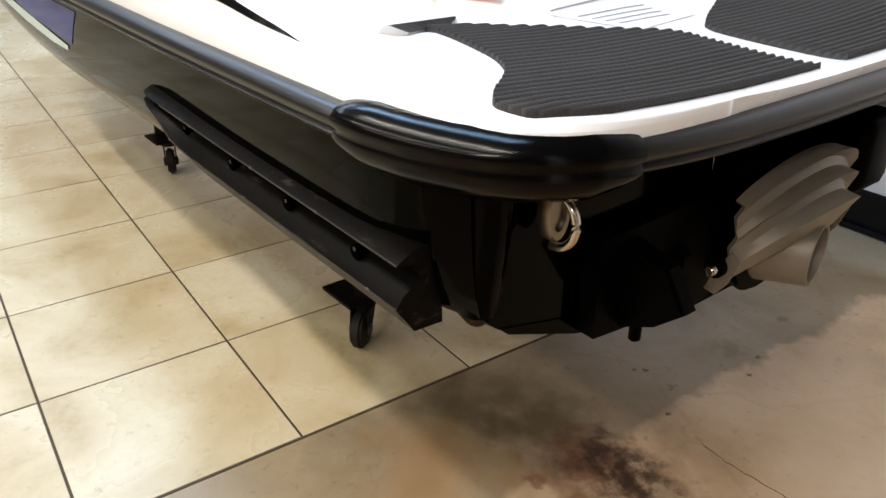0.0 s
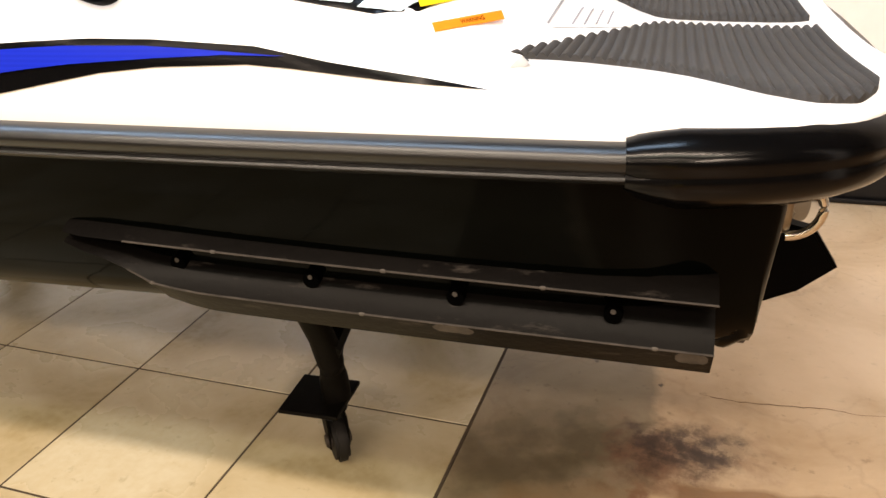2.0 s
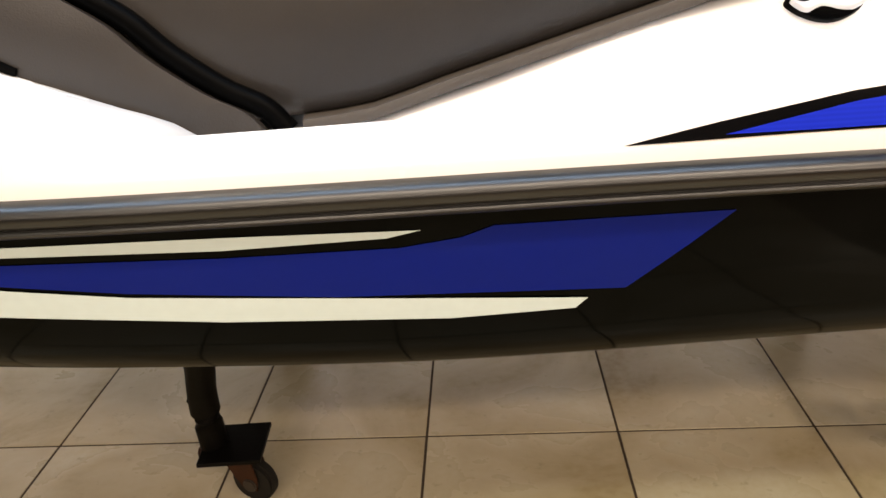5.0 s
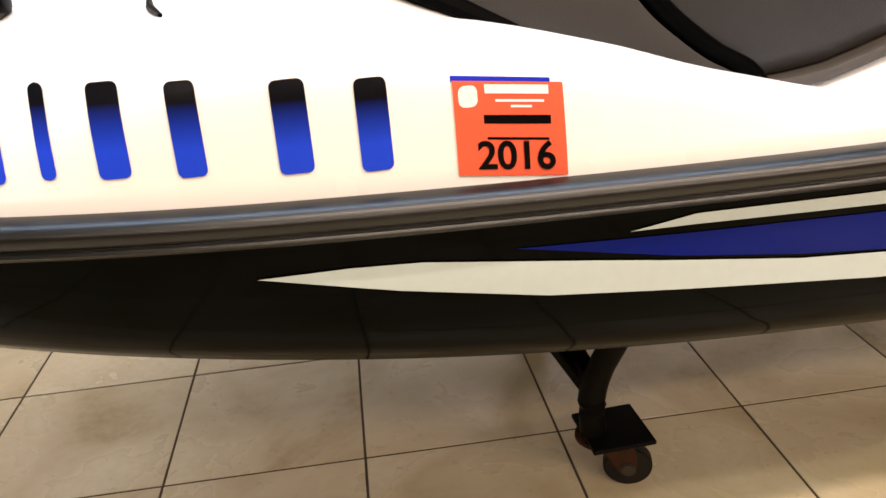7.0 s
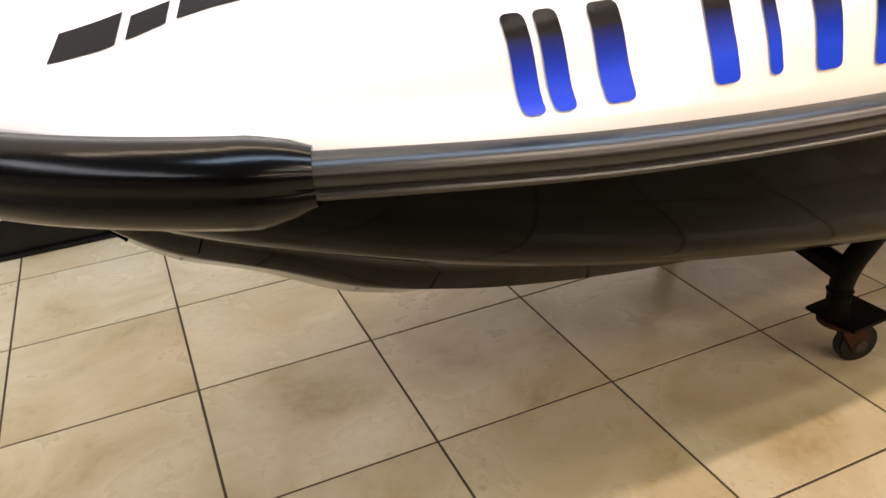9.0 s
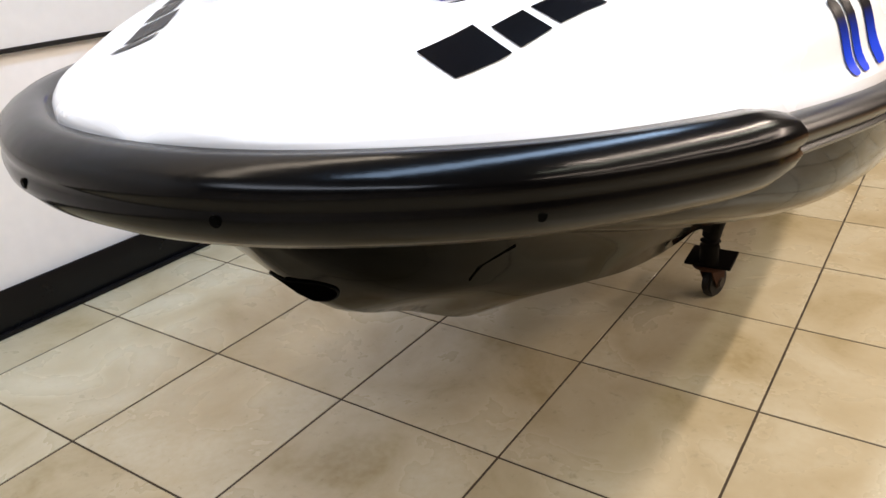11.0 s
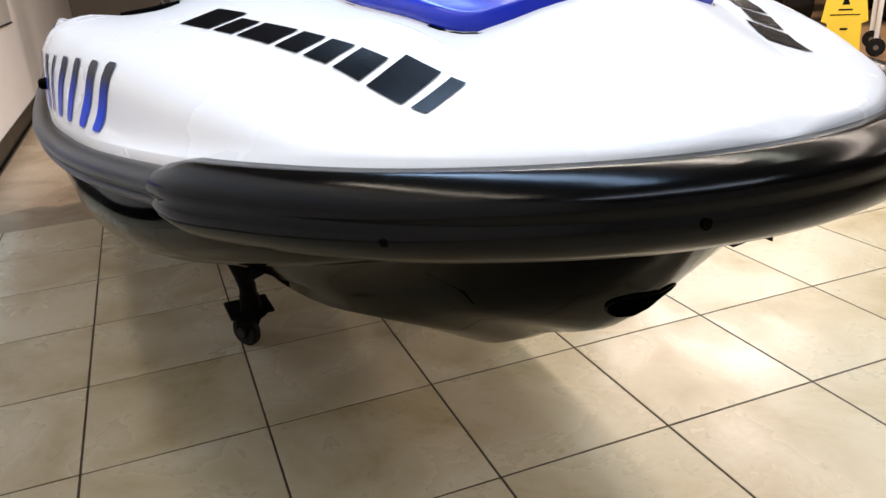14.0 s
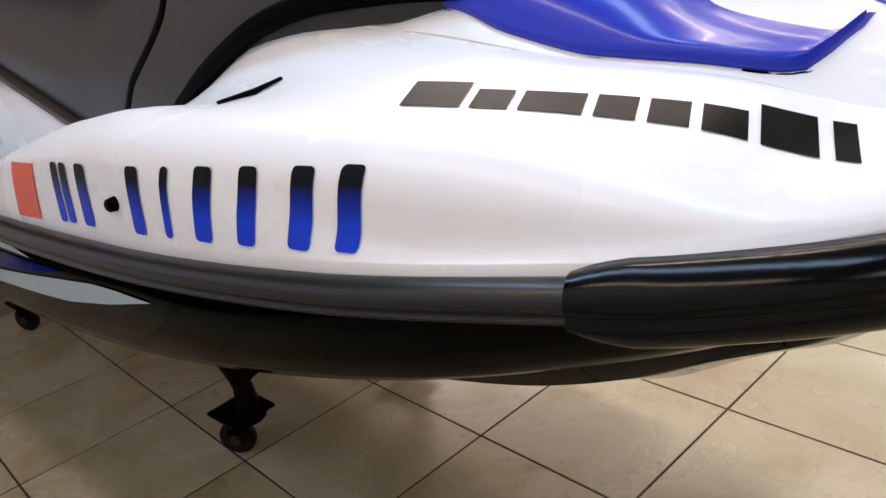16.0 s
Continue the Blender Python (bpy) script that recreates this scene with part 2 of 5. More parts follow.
        l.new(ps.outputs["X"], slope.inputs[0])
        slope.inputs[1].default_value, slope.inputs[2].default_value = patch[2], patch[1] - patch[2] * patch[0]
        l.new(ps.outputs["Y"], pb.inputs[0])
        l.new(slope.outputs[0], pb.inputs[1])
        l.new(pa.outputs[0], pm.inputs[0])
        l.new(pb.outputs[0], pm.inputs[1])
        l.new(pw.outputs["Fac"], wobble.inputs[0])
        wobble.inputs[1].default_value = 0.035
        l.new(pm.outputs[0], wobble.inputs[2])
        col = blend(ranged(wobble.outputs[0], 0.014, 0.026, 0.0, patch[4]), col, patch[3])
    torn = n.new("ShaderNodeTexNoise")
    torn.inputs["Scale"].default_value, torn.inputs["Detail"].default_value, torn.inputs["Roughness"].default_value, torn.inputs["Distortion"].default_value = 30, 7, 0.66, 0.15
    l.new(tc.outputs["Object"], torn.inputs["Vector"])
    holes = ranged(torn.outputs["Fac"], 0.40, 0.60, 0.25, 1.0)
    for x, y, r, colour, strength, *broken in stains:
        off, ln, ad = n.new("ShaderNodeVectorMath"), n.new("ShaderNodeVectorMath"), n.new("ShaderNodeMath")
        off.operation, ln.operation, ad.operation = "SUBTRACT", "LENGTH", "MULTIPLY_ADD"
        l.new(tc.outputs["Object"], off.inputs[0])
        off.inputs[1].default_value = (x, y, 0)
        l.new(off.outputs[0], ln.inputs[0])
        nn = n.new("ShaderNodeTexNoise")
        nn.inputs["Scale"].default_value, nn.inputs["Detail"].default_value = 1.5 / r, 5
        l.new(tc.outputs["Object"], nn.inputs["Vector"])
        l.new(nn.outputs["Fac"], ad.inputs[0])
        ad.inputs[1].default_value = 2.6 * r
        l.new(ln.outputs["Value"], ad.inputs[2])
        amount = ranged(ad.outputs[0], 1.6 * r, 2.3 * r, strength, 0.0)
        if broken:
            cut = n.new("ShaderNodeMath")
            cut.operation = "MULTIPLY"
            l.new(amount, cut.inputs[0])
            l.new(holes, cut.inputs[1])
            amount = cut.outputs[0]
        col = blend(amount, col, colour)
    l.new(col, b.inputs["Base Color"])
    l.new(ranged(big.outputs["Fac"], 0.3, 0.7, rough + 0.08, rough - 0.06), b.inputs["Roughness"])
    bn = n.new("ShaderNodeBump")
    bn.inputs["Strength"].default_value, bn.inputs["Distance"].default_value = bump, 0.002
    l.new(fine.outputs["Fac"], bn.inputs["Height"])
    l.new(bn.outputs[0], b.inputs["Normal"])
    return m


M_TILE = stone("beige_floor_tile", (0.61, 0.565, 0.43), (0.50, 0.42, 0.27), (0.30, 0.225, 0.10), 0.28, 4.2, shift=9.0, spec=0.5, bump=0.05, swirl=0.4, specks=0.3, detail=5, spread=(0.27, 0.46, 0.69))
M_GROUT = mat("brown_grout", (0.060, 0.042, 0.025), 0.85, var=0.45, scale=12, fine=0.2)
OIL, RUSTY = (0.040, 0.021, 0.012), (0.20, 0.095, 0.050)
M_CRACK = mat("dirt_in_crack", (0.15, 0.085, 0.045), 0.9, var=0.5, scale=40)
# olive: staining plus painted hull shadow; ochre: painted lamp-lit concrete
OLIVE_STAIN_SHADE, OCHRE_LIT = (0.092, 0.068, 0.032), (0.30, 0.175, 0.080)
M_CONC = stone("worn_concrete", (0.60, 0.455, 0.305), (0.50, 0.365, 0.23), (0.37, 0.25, 0.14), 0.36, 3.2, veins=0.08, bump=0.2, specks=0.6, cracks=0.14, band=(-0.236, (0.225, 0.180, 0.114)), patch=(-0.33, 0.046, 0.13, (0.215, 0.110, 0.042), 0.8),
               stains=[(-0.085, 0.06, 0.10, OLIVE_STAIN_SHADE, 0.65), (-0.19, -0.01, 0.085, OLIVE_STAIN_SHADE, 0.75), (-0.15, 0.09, 0.09, OLIVE_STAIN_SHADE, 0.45), (-0.12, 0.0, 0.20, OLIVE_STAIN_SHADE, 0.45), (-0.07, 0.20, 0.16, OLIVE_STAIN_SHADE, 0.35), (-0.12, 0.9, 0.30, OLIVE_STAIN_SHADE, 0.45), (-0.20, 0.20, 0.16, OCHRE_LIT, 0.5),
                       (-0.29, 0.0, 0.085, RUSTY, 0.85), (-0.34, -0.02, 0.13, RUSTY, 0.65, 1), (-0.338, -0.033, 0.055, OIL, 0.95, 1), (-0.385, -0.055, 0.06, OIL, 0.9, 1), (-0.285, -0.035, 0.065, OIL, 0.9, 1), (-0.33, -0.02, 0.10, OIL, 0.75, 1), (-0.275, 0.035, 0.05, OIL, 0.5, 1), (-0.283, 0.083, 0.022, RUSTY, 0.8),
                       (-0.225, -0.44, 0.034, (0.17, 0.125, 0.055), 0.9), (-0.221, -0.616, 0.018, OIL, 0.5), (-0.184, -0.257, 0.007, OIL, 0.95), (-0.172, -0.242, 0.006, OIL, 0.8), (-0.29, -0.196, 0.006, OIL, 0.9),
                       (-0.246, -0.256, 0.012, OIL, 0.5), (-0.275, -0.46, 0.008, OIL, 0.9), (-0.30, -0.40, 0.006, OIL, 0.9), (-0.346, -0.83, 0.010, OIL, 0.8), (-0.45, -0.75, 0.16, (0.33, 0.23, 0.14), 0.5),
                       (-0.62, -0.40, 0.30, (0.62, 0.48, 0.34), 0.6)])
M_WALL = mat("cream_wall_panel", (0.88, 0.845, 0.815), 0.45, var=0.03, scale=2)
M_SIGN = mat("white_sign_panel", (0.86, 0.86, 0.86), 0.25, var=0.02, scale=2)
M_SIGNBLUE = mat("sign_blue_vinyl", (0.02, 0.03, 0.38), 0.35, var=0.06)
M_BASE = mat("black_vinyl_baseboard", (0.006, 0.0055, 0.006), 0.3, var=0.2, spec=0.25)
M_CEIL = mat("dark_ceiling", (0.16, 0.155, 0.15), 0.8, var=0.1)
M_PAPER = mat("white_label", (0.78, 0.77, 0.78), 0.4, var=0.03)
M_GREYINK = mat("grey_print", (0.25, 0.25, 0.27), 0.5, var=0.1)
M_TAN = mat("tan_wall", (0.26, 0.22, 0.17), 0.6, var=0.08, scale=2)

# ---- mesh helpers ----
from mathutils.bvhtree import BVHTree


def table(rows):
    """A smooth curve through (x, value) rows, flat beyond its ends."""
    rows = sorted(rows)
    xs, ys = [r[0] for r in rows], [r[1] for r in rows]
    k = len(xs)
    d = [(ys[i + 1] - ys[i]) / (xs[i + 1] - xs[i]) for i in range(k - 1)]
    m = [d[0]] + [0 if d[i - 1] * d[i] <= 0 else 2 * d[i - 1] * d[i] / (d[i - 1] + d[i]) for i in range(1, k - 1)] + [d[-1]]

    def f(x):
        if x <= xs[0]:
            return ys[0]
        if x >= xs[-1]:
            return ys[-1]
        i = max(j for j in range(k - 1) if xs[j] <= x)
        h = xs[i + 1] - xs[i]
        t = (x - xs[i]) / h
        return ((1 + 2 * t) * (1 - t) ** 2 * ys[i] + t * (1 - t) ** 2 * h * m[i] + t * t * (3 - 2 * t) * ys[i + 1] + t * t * (t - 1) * h * m[i + 1])
    return f


def spline(points, per=6, closed=False):
    """Points of a smooth curve through the given points."""
    p = [Vector(q) for q in points]
    out, k = [], len(p)
    for i in range(k if closed else k - 1):
        a, b, c, d = (p[(i + j) % k] if closed else p[min(max(i + j, 0), k - 1)] for j in (-1, 0, 1, 2))
        for s in range(per):
            t = s / per
            out.append(0.5 * (2 * b + (c - a) * t + (2 * a - 5 * b + 4 * c - d) * t * t + (3 * b - a - 3 * c + d) * t ** 3))
    if not closed:
        out.append(p[-1])
    return out


def link(name, bm, material, parent=None, label="", smooth=True, sharp=40):
    bmesh.ops.recalc_face_normals(bm, faces=bm.faces)
    me = bpy.data.meshes.new(name)
    bm.to_mesh(me)
    bm.free()
    me.materials.append(material)
    if smooth:
        me.shade_smooth()
        me.set_sharp_from_angle(angle=radians(sharp))
    ob = new(name, me)
    if parent is not None:
        ob.parent = parent
    if label:
        ob["label"] = label
    return ob


part = link


def thing(name, label, category, m=None, group="", kind=""):
    ob = new(name)
    ob.matrix_world = m or Matrix()
    return tagged(ob, label, category, group, kind)


def loft(rows, close_rows=False, close_cols=False, caps=False):
    """A skin over rows of points."""
    bm = bmesh.new()
    vs = [[bm.verts.new(p) for p in r] for r in rows]
    nr, nc = len(rows), len(rows[0])
    for i in range(nr if close_rows else nr - 1):
        for j in range(nc if close_cols else nc - 1):
            q = [vs[i][j], vs[(i + 1) % nr][j], vs[(i + 1) % nr][(j + 1) % nc], vs[i][(j + 1) % nc]]
            if len({v for v in q}) == 4:
                bm.faces.new(q)
    if caps:
        bm.faces.new(vs[0])
        bm.faces.new(vs[-1][::-1])
    bmesh.ops.remove_doubles(bm, verts=bm.verts, dist=0.0002)
    return bm


def box(x0, x1, y0, y1, z0, z1, bevel=0.0, seg=2, m=None):
    bm = bmesh.new()
    bmesh.ops.create_cube(bm, size=1, matrix=Matrix.LocRotScale(((x0 + x1) / 2, (y0 + y1) / 2, (z0 + z1) / 2), None, (x1 - x0, y1 - y0, z1 - z0)))
    if bevel:
        bmesh.ops.bevel(bm, geom=bm.edges, offset=bevel, segments=seg, affect="EDGES", profile=0.5)
    if m is not None:
        bm.transform(m)
    return bm


def cyl(r, h, seg=24, m=None, r2=None, bevel=0.0):
    bm = bmesh.new()
    bmesh.ops.create_cone(bm, cap_ends=True, segments=seg, radius1=r, radius2=r if r2 is None else r2, depth=h)
    if bevel:
        bmesh.ops.bevel(bm, geom=[e for e in bm.edges if abs(e.verts[0].co.z - e.verts[1].co.z) < 1e-6], offset=bevel, segments=2, affect="EDGES")
    if m is not None:
        bm.transform(m)
    return bm


def tube(points, r, seg=10, flat=1.0):
    """A bar of round section along a line of points; r may be a list."""
    p = [Vector(q) for q in points]
    rows, up = [], Vector((0.013, 0.027, 1))
    for i, q in enumerate(p):
        d = (p[min(i + 1, len(p) - 1)] - p[max(i - 1, 0)]).normalized()
        a = d.cross(up).normalized()
        b = a.cross(d).normalized()
        rr = r[i] if isinstance(r, (list, tuple)) else r
        rows.append([q + rr * (a * math.cos(2 * math.pi * k / seg) + flat * b * math.sin(2 * math.pi * k / seg)) for k in range(seg)])
    return loft(rows, close_cols=True, caps=True)


def prism(outline, z0, z1, bevel=0.0):
    """A flat plate of the given outline in x, y."""
    bm = bmesh.new()
    f = bm.faces.new([bm.verts.new((x, y, z0)) for x, y in outline])
    g = bmesh.ops.extrude_face_region(bm, geom=[f])
    bmesh.ops.translate(bm, verts=[v for v in g["geom"] if isinstance(v, bmesh.types.BMVert)], vec=(0, 0, z1 - z0))
    if bevel:
        bmesh.ops.bevel(bm, geom=[e for e in bm.edges if abs(e.verts[0].co.z - e.verts[1].co.z) < 1e-6], offset=bevel, segments=2, affect="EDGES")
    return bm


# ---- the room ----
WALL_Y, T = -1.14, 0.33
X0, X1, Y1 = -8.0, 8.0, 9.0
wall = tagged(link("wall_south", box(X0, X1, WALL_Y - 0.15, WALL_Y, 0, CEIL), M_WALL, smooth=False), "cream painted wall panel behind the watercraft", "wall", kind="structure")
tagged(link("wall_north", box(X0, X1, Y1, Y1 + 0.15, 0, CEIL), M_TAN, smooth=False), "plain tan wall far behind the showroom floor", "wall", kind="structure")
tagged(link("wall_west", box(X0 - 0.15, X0, WALL_Y - 0.15, Y1 + 0.15, 0, CEIL), M_TAN, smooth=False), "plain tan wall at the end of the hall", "wall", kind="structure")
tagged(link("wall_east", box(X1, X1 + 0.15, WALL_Y - 0.15, Y1 + 0.15, 0, CEIL), M_WALL, smooth=False), "plain cream wall at the tiled end", "wall", kind="structure")
tagged(link("ceiling", box(X0, X1, WALL_Y, Y1, CEIL, CEIL + 0.1), M_CEIL, smooth=False), "dark painted showroom ceiling", "ceiling", kind="structure")
base = tagged(link("baseboard", box(X0, X1, WALL_Y, WALL_Y + 0.008, 0.0, 0.103, 0.003), M_BASE), "black vinyl baseboard along the wall", "baseboard", kind="structure")
link("baseboard_toe", box(X0, X1, WALL_Y + 0.0082, WALL_Y + 0.02, 0.0, 0.012, 0.004), M_BASE, base)
sign = thing("wall_sign", "white sign panel with large blue lettering shapes on the wall", "sign")
link("panel", box(-2.6, 3.2, WALL_Y + 0.0005, WALL_Y + 0.012, 0.595, 1.9, 0.002), M_SIGN, sign)
link("panel_trim", box(-2.6, 3.2, WALL_Y + 0.0005, WALL_Y + 0.016, 0.586, 0.5945), M_DARKPL, sign, "thin dark strip under the panel")


def letter(ch, x, w, z0, h, heavy=0.012):
    """One cut-out letter on the wall panel, its left edge at x as one reads it."""
    cu = bpy.data.curves.new("letter", "FONT")
    cu.body, cu.size, cu.offset, cu.extrude = ch, 0.2, heavy, 0.001
    tob = new("letter", cu)
    tm = bpy.data.meshes.new_from_object(tob.evaluated_get(bpy.context.evaluated_depsgraph_get()))
    bpy.data.objects.remove(tob)
    bm = bmesh.new()
    bm.from_mesh(tm)
    a, b = min(v.co.x for v in bm.verts), max(v.co.x for v in bm.verts)
    c, d = min(v.co.y for v in bm.verts), max(v.co.y for v in bm.verts)
    for v in bm.verts:
        v.co = (x - w * (v.co.x - a) / (b - a), WALL_Y + 0.0135 + v.co.z, z0 + h * (v.co.y - c) / (d - c))
    return link("letter", bm, M_SIGNBLUE, sign, smooth=False)


for ch, x, w in (("O", 1.685, 0.145), ("S", 1.525, 0.120), ("H", 1.384, 0.122), ("K", 1.245, 0.138), ("O", 1.095, 0.145), ("S", 0.937, 0.120), ("H", 0.785, 0.120)):
    letter(ch, x, w, 0.674, 0.165)
letter(",", 0.640, 0.034, 0.636, 0.062)
for x in (0.51, 0.39):
    link("lettering_bar", box(x - 0.075, x, WALL_Y + 0.0125, WALL_Y + 0.0145, 0.674, 0.839), M_SIGNBLUE, sign, smooth=False)

concrete = tagged(link("floor_concrete", box(X0, -0.003, WALL_Y, Y1, -0.06, -0.002), M_CONC, smooth=False), "worn pinkish concrete floor with oil stains, a darker strip beside the tiles and painted hull shade", "floor", kind="structure")
crack = spline([(-0.352, -0.186, 0), (-0.40, -0.180, 0), (-0.437, -0.182, 0), (-0.507, -0.189, 0), (-0.55, -0.196, 0), (-0.60, -0.192, 0), (-0.65, -0.200, 0)], 5)
rng = random.Random(4)
rows = []
for k, p in enumerate(crack):
    w = 0.0009 * (0.3 + rng.random()) * min(1, k / 3, (len(crack) - 1 - k) / 8) + 0.0002
    d = 0.003 * (rng.random() - 0.5)
    rows.append([(p.x, p.y + d - w, -0.0016), (p.x, p.y + d + w, -0.0016)])
part("crack", loft(rows), M_CRACK, concrete, "dark hairline crack", smooth=False)

floor = tagged(link("floor_tiled", box(-0.002, X1, WALL_Y, Y1, -0.06, -0.0012), M_GROUT, smooth=False), "dark grout bed of the tiled showroom floor", "floor", kind="structure")

# ---- the watercraft: its own frame, x to the bow, y to port ----
SKI = pose(0, -0.148, 0, 0, 0, 3.5)
ski = thing("jet_ski", "white and black personal watercraft with blue graphics on a dolly", "jet ski", SKI)

HALF = [(2.566, 0), (2.552, 0.10), (2.51, 0.195), (2.444, 0.288), (2.35, 0.368), (2.235, 0.43), (2.0, 0.502), (1.7, 0.543), (1.3, 0.556), (0.8, 0.556),
        (0.3, 0.556), (-0.12, 0.548), (-0.27, 0.540), (-0.365, 0.516), (-0.43, 0.472), (-0.471, 0.40), (-0.494, 0.30), (-0.505, 0.15), (-0.507, 0)]
EDGE = spline([(x, -y, 0) for x, y in HALF[:0:-1]] + [(x, y, 0) for x, y in HALF[:-1]], 10, closed=True)
NE = len(EDGE)
TOPZ = table([(-0.51, 0.617), (0, 0.622), (0.6, 0.627), (1.2, 0.629), (1.7, 0.638), (2.0, 0.648), (2.25, 0.660), (2.57, 0.668)])


def outward(i):
    d = EDGE[(i + 1) % NE] - EDGE[i - 1]
    return Vector((d.y, -d.x, 0)).normalized() * (1 if Vector((d.y, -d.x, 0)).dot(EDGE[i] - Vector((min(max(EDGE[i].x, 0), 2.1), 0, 0))) > 0 else -1)


NORM = [outward(i) for i in range(NE)]
RAIL = [(-0.05, -0.020), (-0.034, -0.009), (-0.022, -0.006), (-0.010, -0.0090), (-0.0035, -0.0150), (-0.0022, -0.020), (-0.0050, -0.0265), (-0.0100, -0.0290), (-0.0092, -0.0305),
        (-0.0055, -0.0335), (-0.0082, -0.0375), (-0.0175, -0.0405), (-0.031, -0.0435), (-0.05, -0.050)]
CAP = [(-0.05, -0.010), (-0.034, 0.0050), (-0.018, 0.0045), (-0.006, -0.0025), (0.002, -0.0095), (0.0050, -0.0165), (0.0044, -0.0228), (0.0034, -0.0258), (0.0042, -0.0288),
       (0.0058, -0.0345), (0.0044, -0.042), (-0.005, -0.053), (-0.019, -0.062), (-0.05, -0.065)]



def rail(name, profile, ids, label, material, ends=True):
    rows, run = [], 0.0
    length = sum((EDGE[b % NE] - EDGE[a % NE]).length for a, b in zip(ids, ids[1:]))
    for k, i in enumerate(ids):
        i %= NE
        run += (EDGE[i] - EDGE[ids[k - 1] % NE]).length if k else 0.0
        z = TOPZ(EDGE[i].x)
        f = 1.0 if profile is RAIL else 0.30 + 0.70 * min(1.0, min(run, length - run) / 0.045) ** 0.6
        rows.append([EDGE[i] + NORM[i] * (p[0] * (1 - f) + a * f) + Vector((0, 0, z + p[1] * (1 - f) + b * f)) for (a, b), p in zip(profile, RAIL)])
    bm = loft(rows, close_cols=True, caps=ends)
    return link(name, bm, material, ski, label, sharp=60)


front = [i for i in range(NE) if EDGE[i].x > 2.222]
sp = [i for i in range(NE) if EDGE[i].x < -0.235 and EDGE[i].y > 0.365]
ss = [i for i in range(NE) if EDGE[i].x < -0.235 and EDGE[i].y < -0.365]
rest = [i for i in range(NE) if i not in front and i not in sp and i not in ss]


def runs(ids):
    out = []
    for i in ids:
        if out and (i - out[-1][-1]) == 1:
            out[-1].append(i)
        else:
            out.append([i])
    if len(out) > 1 and out[0][0] == 0 and out[-1][-1] == NE - 1:
        out[0] = out.pop() + out[0]
    return out


for r in runs(rest):
    rail("bumper_rail", RAIL, [r[0] - 1] + r + [r[-1] + 1], "black rubber bumper rail with a groove", M_RUBBER)
for r in runs(front):
    rail("bow_bumper", CAP, r, "glossy black moulded bow bumper", M_CAP)
for ids in (sp, ss):
    for r in runs(ids):
        rail("stern_bumper", CAP, r, "glossy black moulded stern corner bumper", M_CAP)

# hull: rows of half sections from the bow tip to the transom
KEEL = table([(-0.40, 0.285), (0.0, 0.255), (1.5, 0.25), (1.8, 0.262), (2.0, 0.285), (2.10, 0.315), (2.21, 0.376), (2.25, 0.395), (2.30, 0.417), (2.35, 0.455), (2.41, 0.522), (2.47, 0.60)])
CH_Y = table([(-0.40, 0.462), (-0.2, 0.480), (0.3, 0.487), (0.9, 0.489), (1.3, 0.483), (1.6, 0.468), (1.85, 0.438), (2.05, 0.385), (2.22, 0.300), (2.35, 0.20), (2.47, 0.0)])
CH_Z = table([(-0.40, 0.388), (-0.2, 0.396), (0.0, 0.402), (0.5, 0.399), (0.9, 0.395), (1.2, 0.404), (1.5, 0.425), (1.8, 0.462), (2.05, 0.500), (2.25, 0.540), (2.47, 0.60)])
OUT_Y = table([(x, y) for x, y in HALF if x < 2.56 and x > -0.42 and y > 0.3] + [(2.52, 0.175), (2.552, 0.10), (2.566, 0.0)])


def gun(x):
    return max(OUT_Y(min(x + 0.035 * max(0, (x - 1.9) / 0.6), 2.566)) - 0.026, 0.0)


def eased(f, x):
    """A table read with its kinks rounded off, sharp only at the bow."""
    w = min(0.09, max(0.0, (2.15 - x) * 0.3))
    return sum(f(x + w * d / 4) * (5 - abs(d)) for d in range(-4, 5)) / 25


rows = []
HX = [2.52, 2.515, 2.508] + [round(2.50 - 0.02 * k, 3) for k in range(26)] + [round(1.965 - 0.045 * k, 3) for k in range(48)] + [-0.22, -0.26, -0.30, -0.32, -0.34, -0.36]
for x in HX:
    g, zt = gun(x), TOPZ(x) - 0.044
    q = min(x, 2.47)
    cy, cz, kz = eased(CH_Y, q), eased(CH_Z, q), eased(KEEL, q)
    if x > 2.46:
        cy = min(cy, g * 0.6)
    sh = 0.022 * max(0, (-0.22 - x) / 0.14) ** 2
    half = [(g - sh, zt), (g * 0.94 + cy * 0.06 - sh, zt * 0.72 + cz * 0.28), (g * 0.80 + cy * 0.20 - sh, zt * 0.45 + cz * 0.55), (g * 0.60 + cy * 0.40 - sh, zt * 0.24 + cz * 0.76), (g * 0.32 + cy * 0.68 - sh, zt * 0.09 + cz * 0.91), (cy - 0.006 - sh, cz + 0.003), (cy - 0.04, cz - 0.008),
            (cy * 0.62, kz * 0.35 + cz * 0.65 - 0.004), (cy * 0.58, kz * 0.45 + cz * 0.55 - 0.012), (cy * 0.3, kz * 0.75 + cz * 0.25 - 0.004), (cy * 0.1, kz + 0.004), (0, kz)]
    rows.append([(x, y, z) for y, z in half] + [(x, -y, z) for y, z in half[-2::-1]])
bm = loft(rows)
bm.faces.ensure_lookup_table()
hull = part("hull", bm, M_HULL, ski, "glossy black hull with a V-shaped bottom", sharp=65)

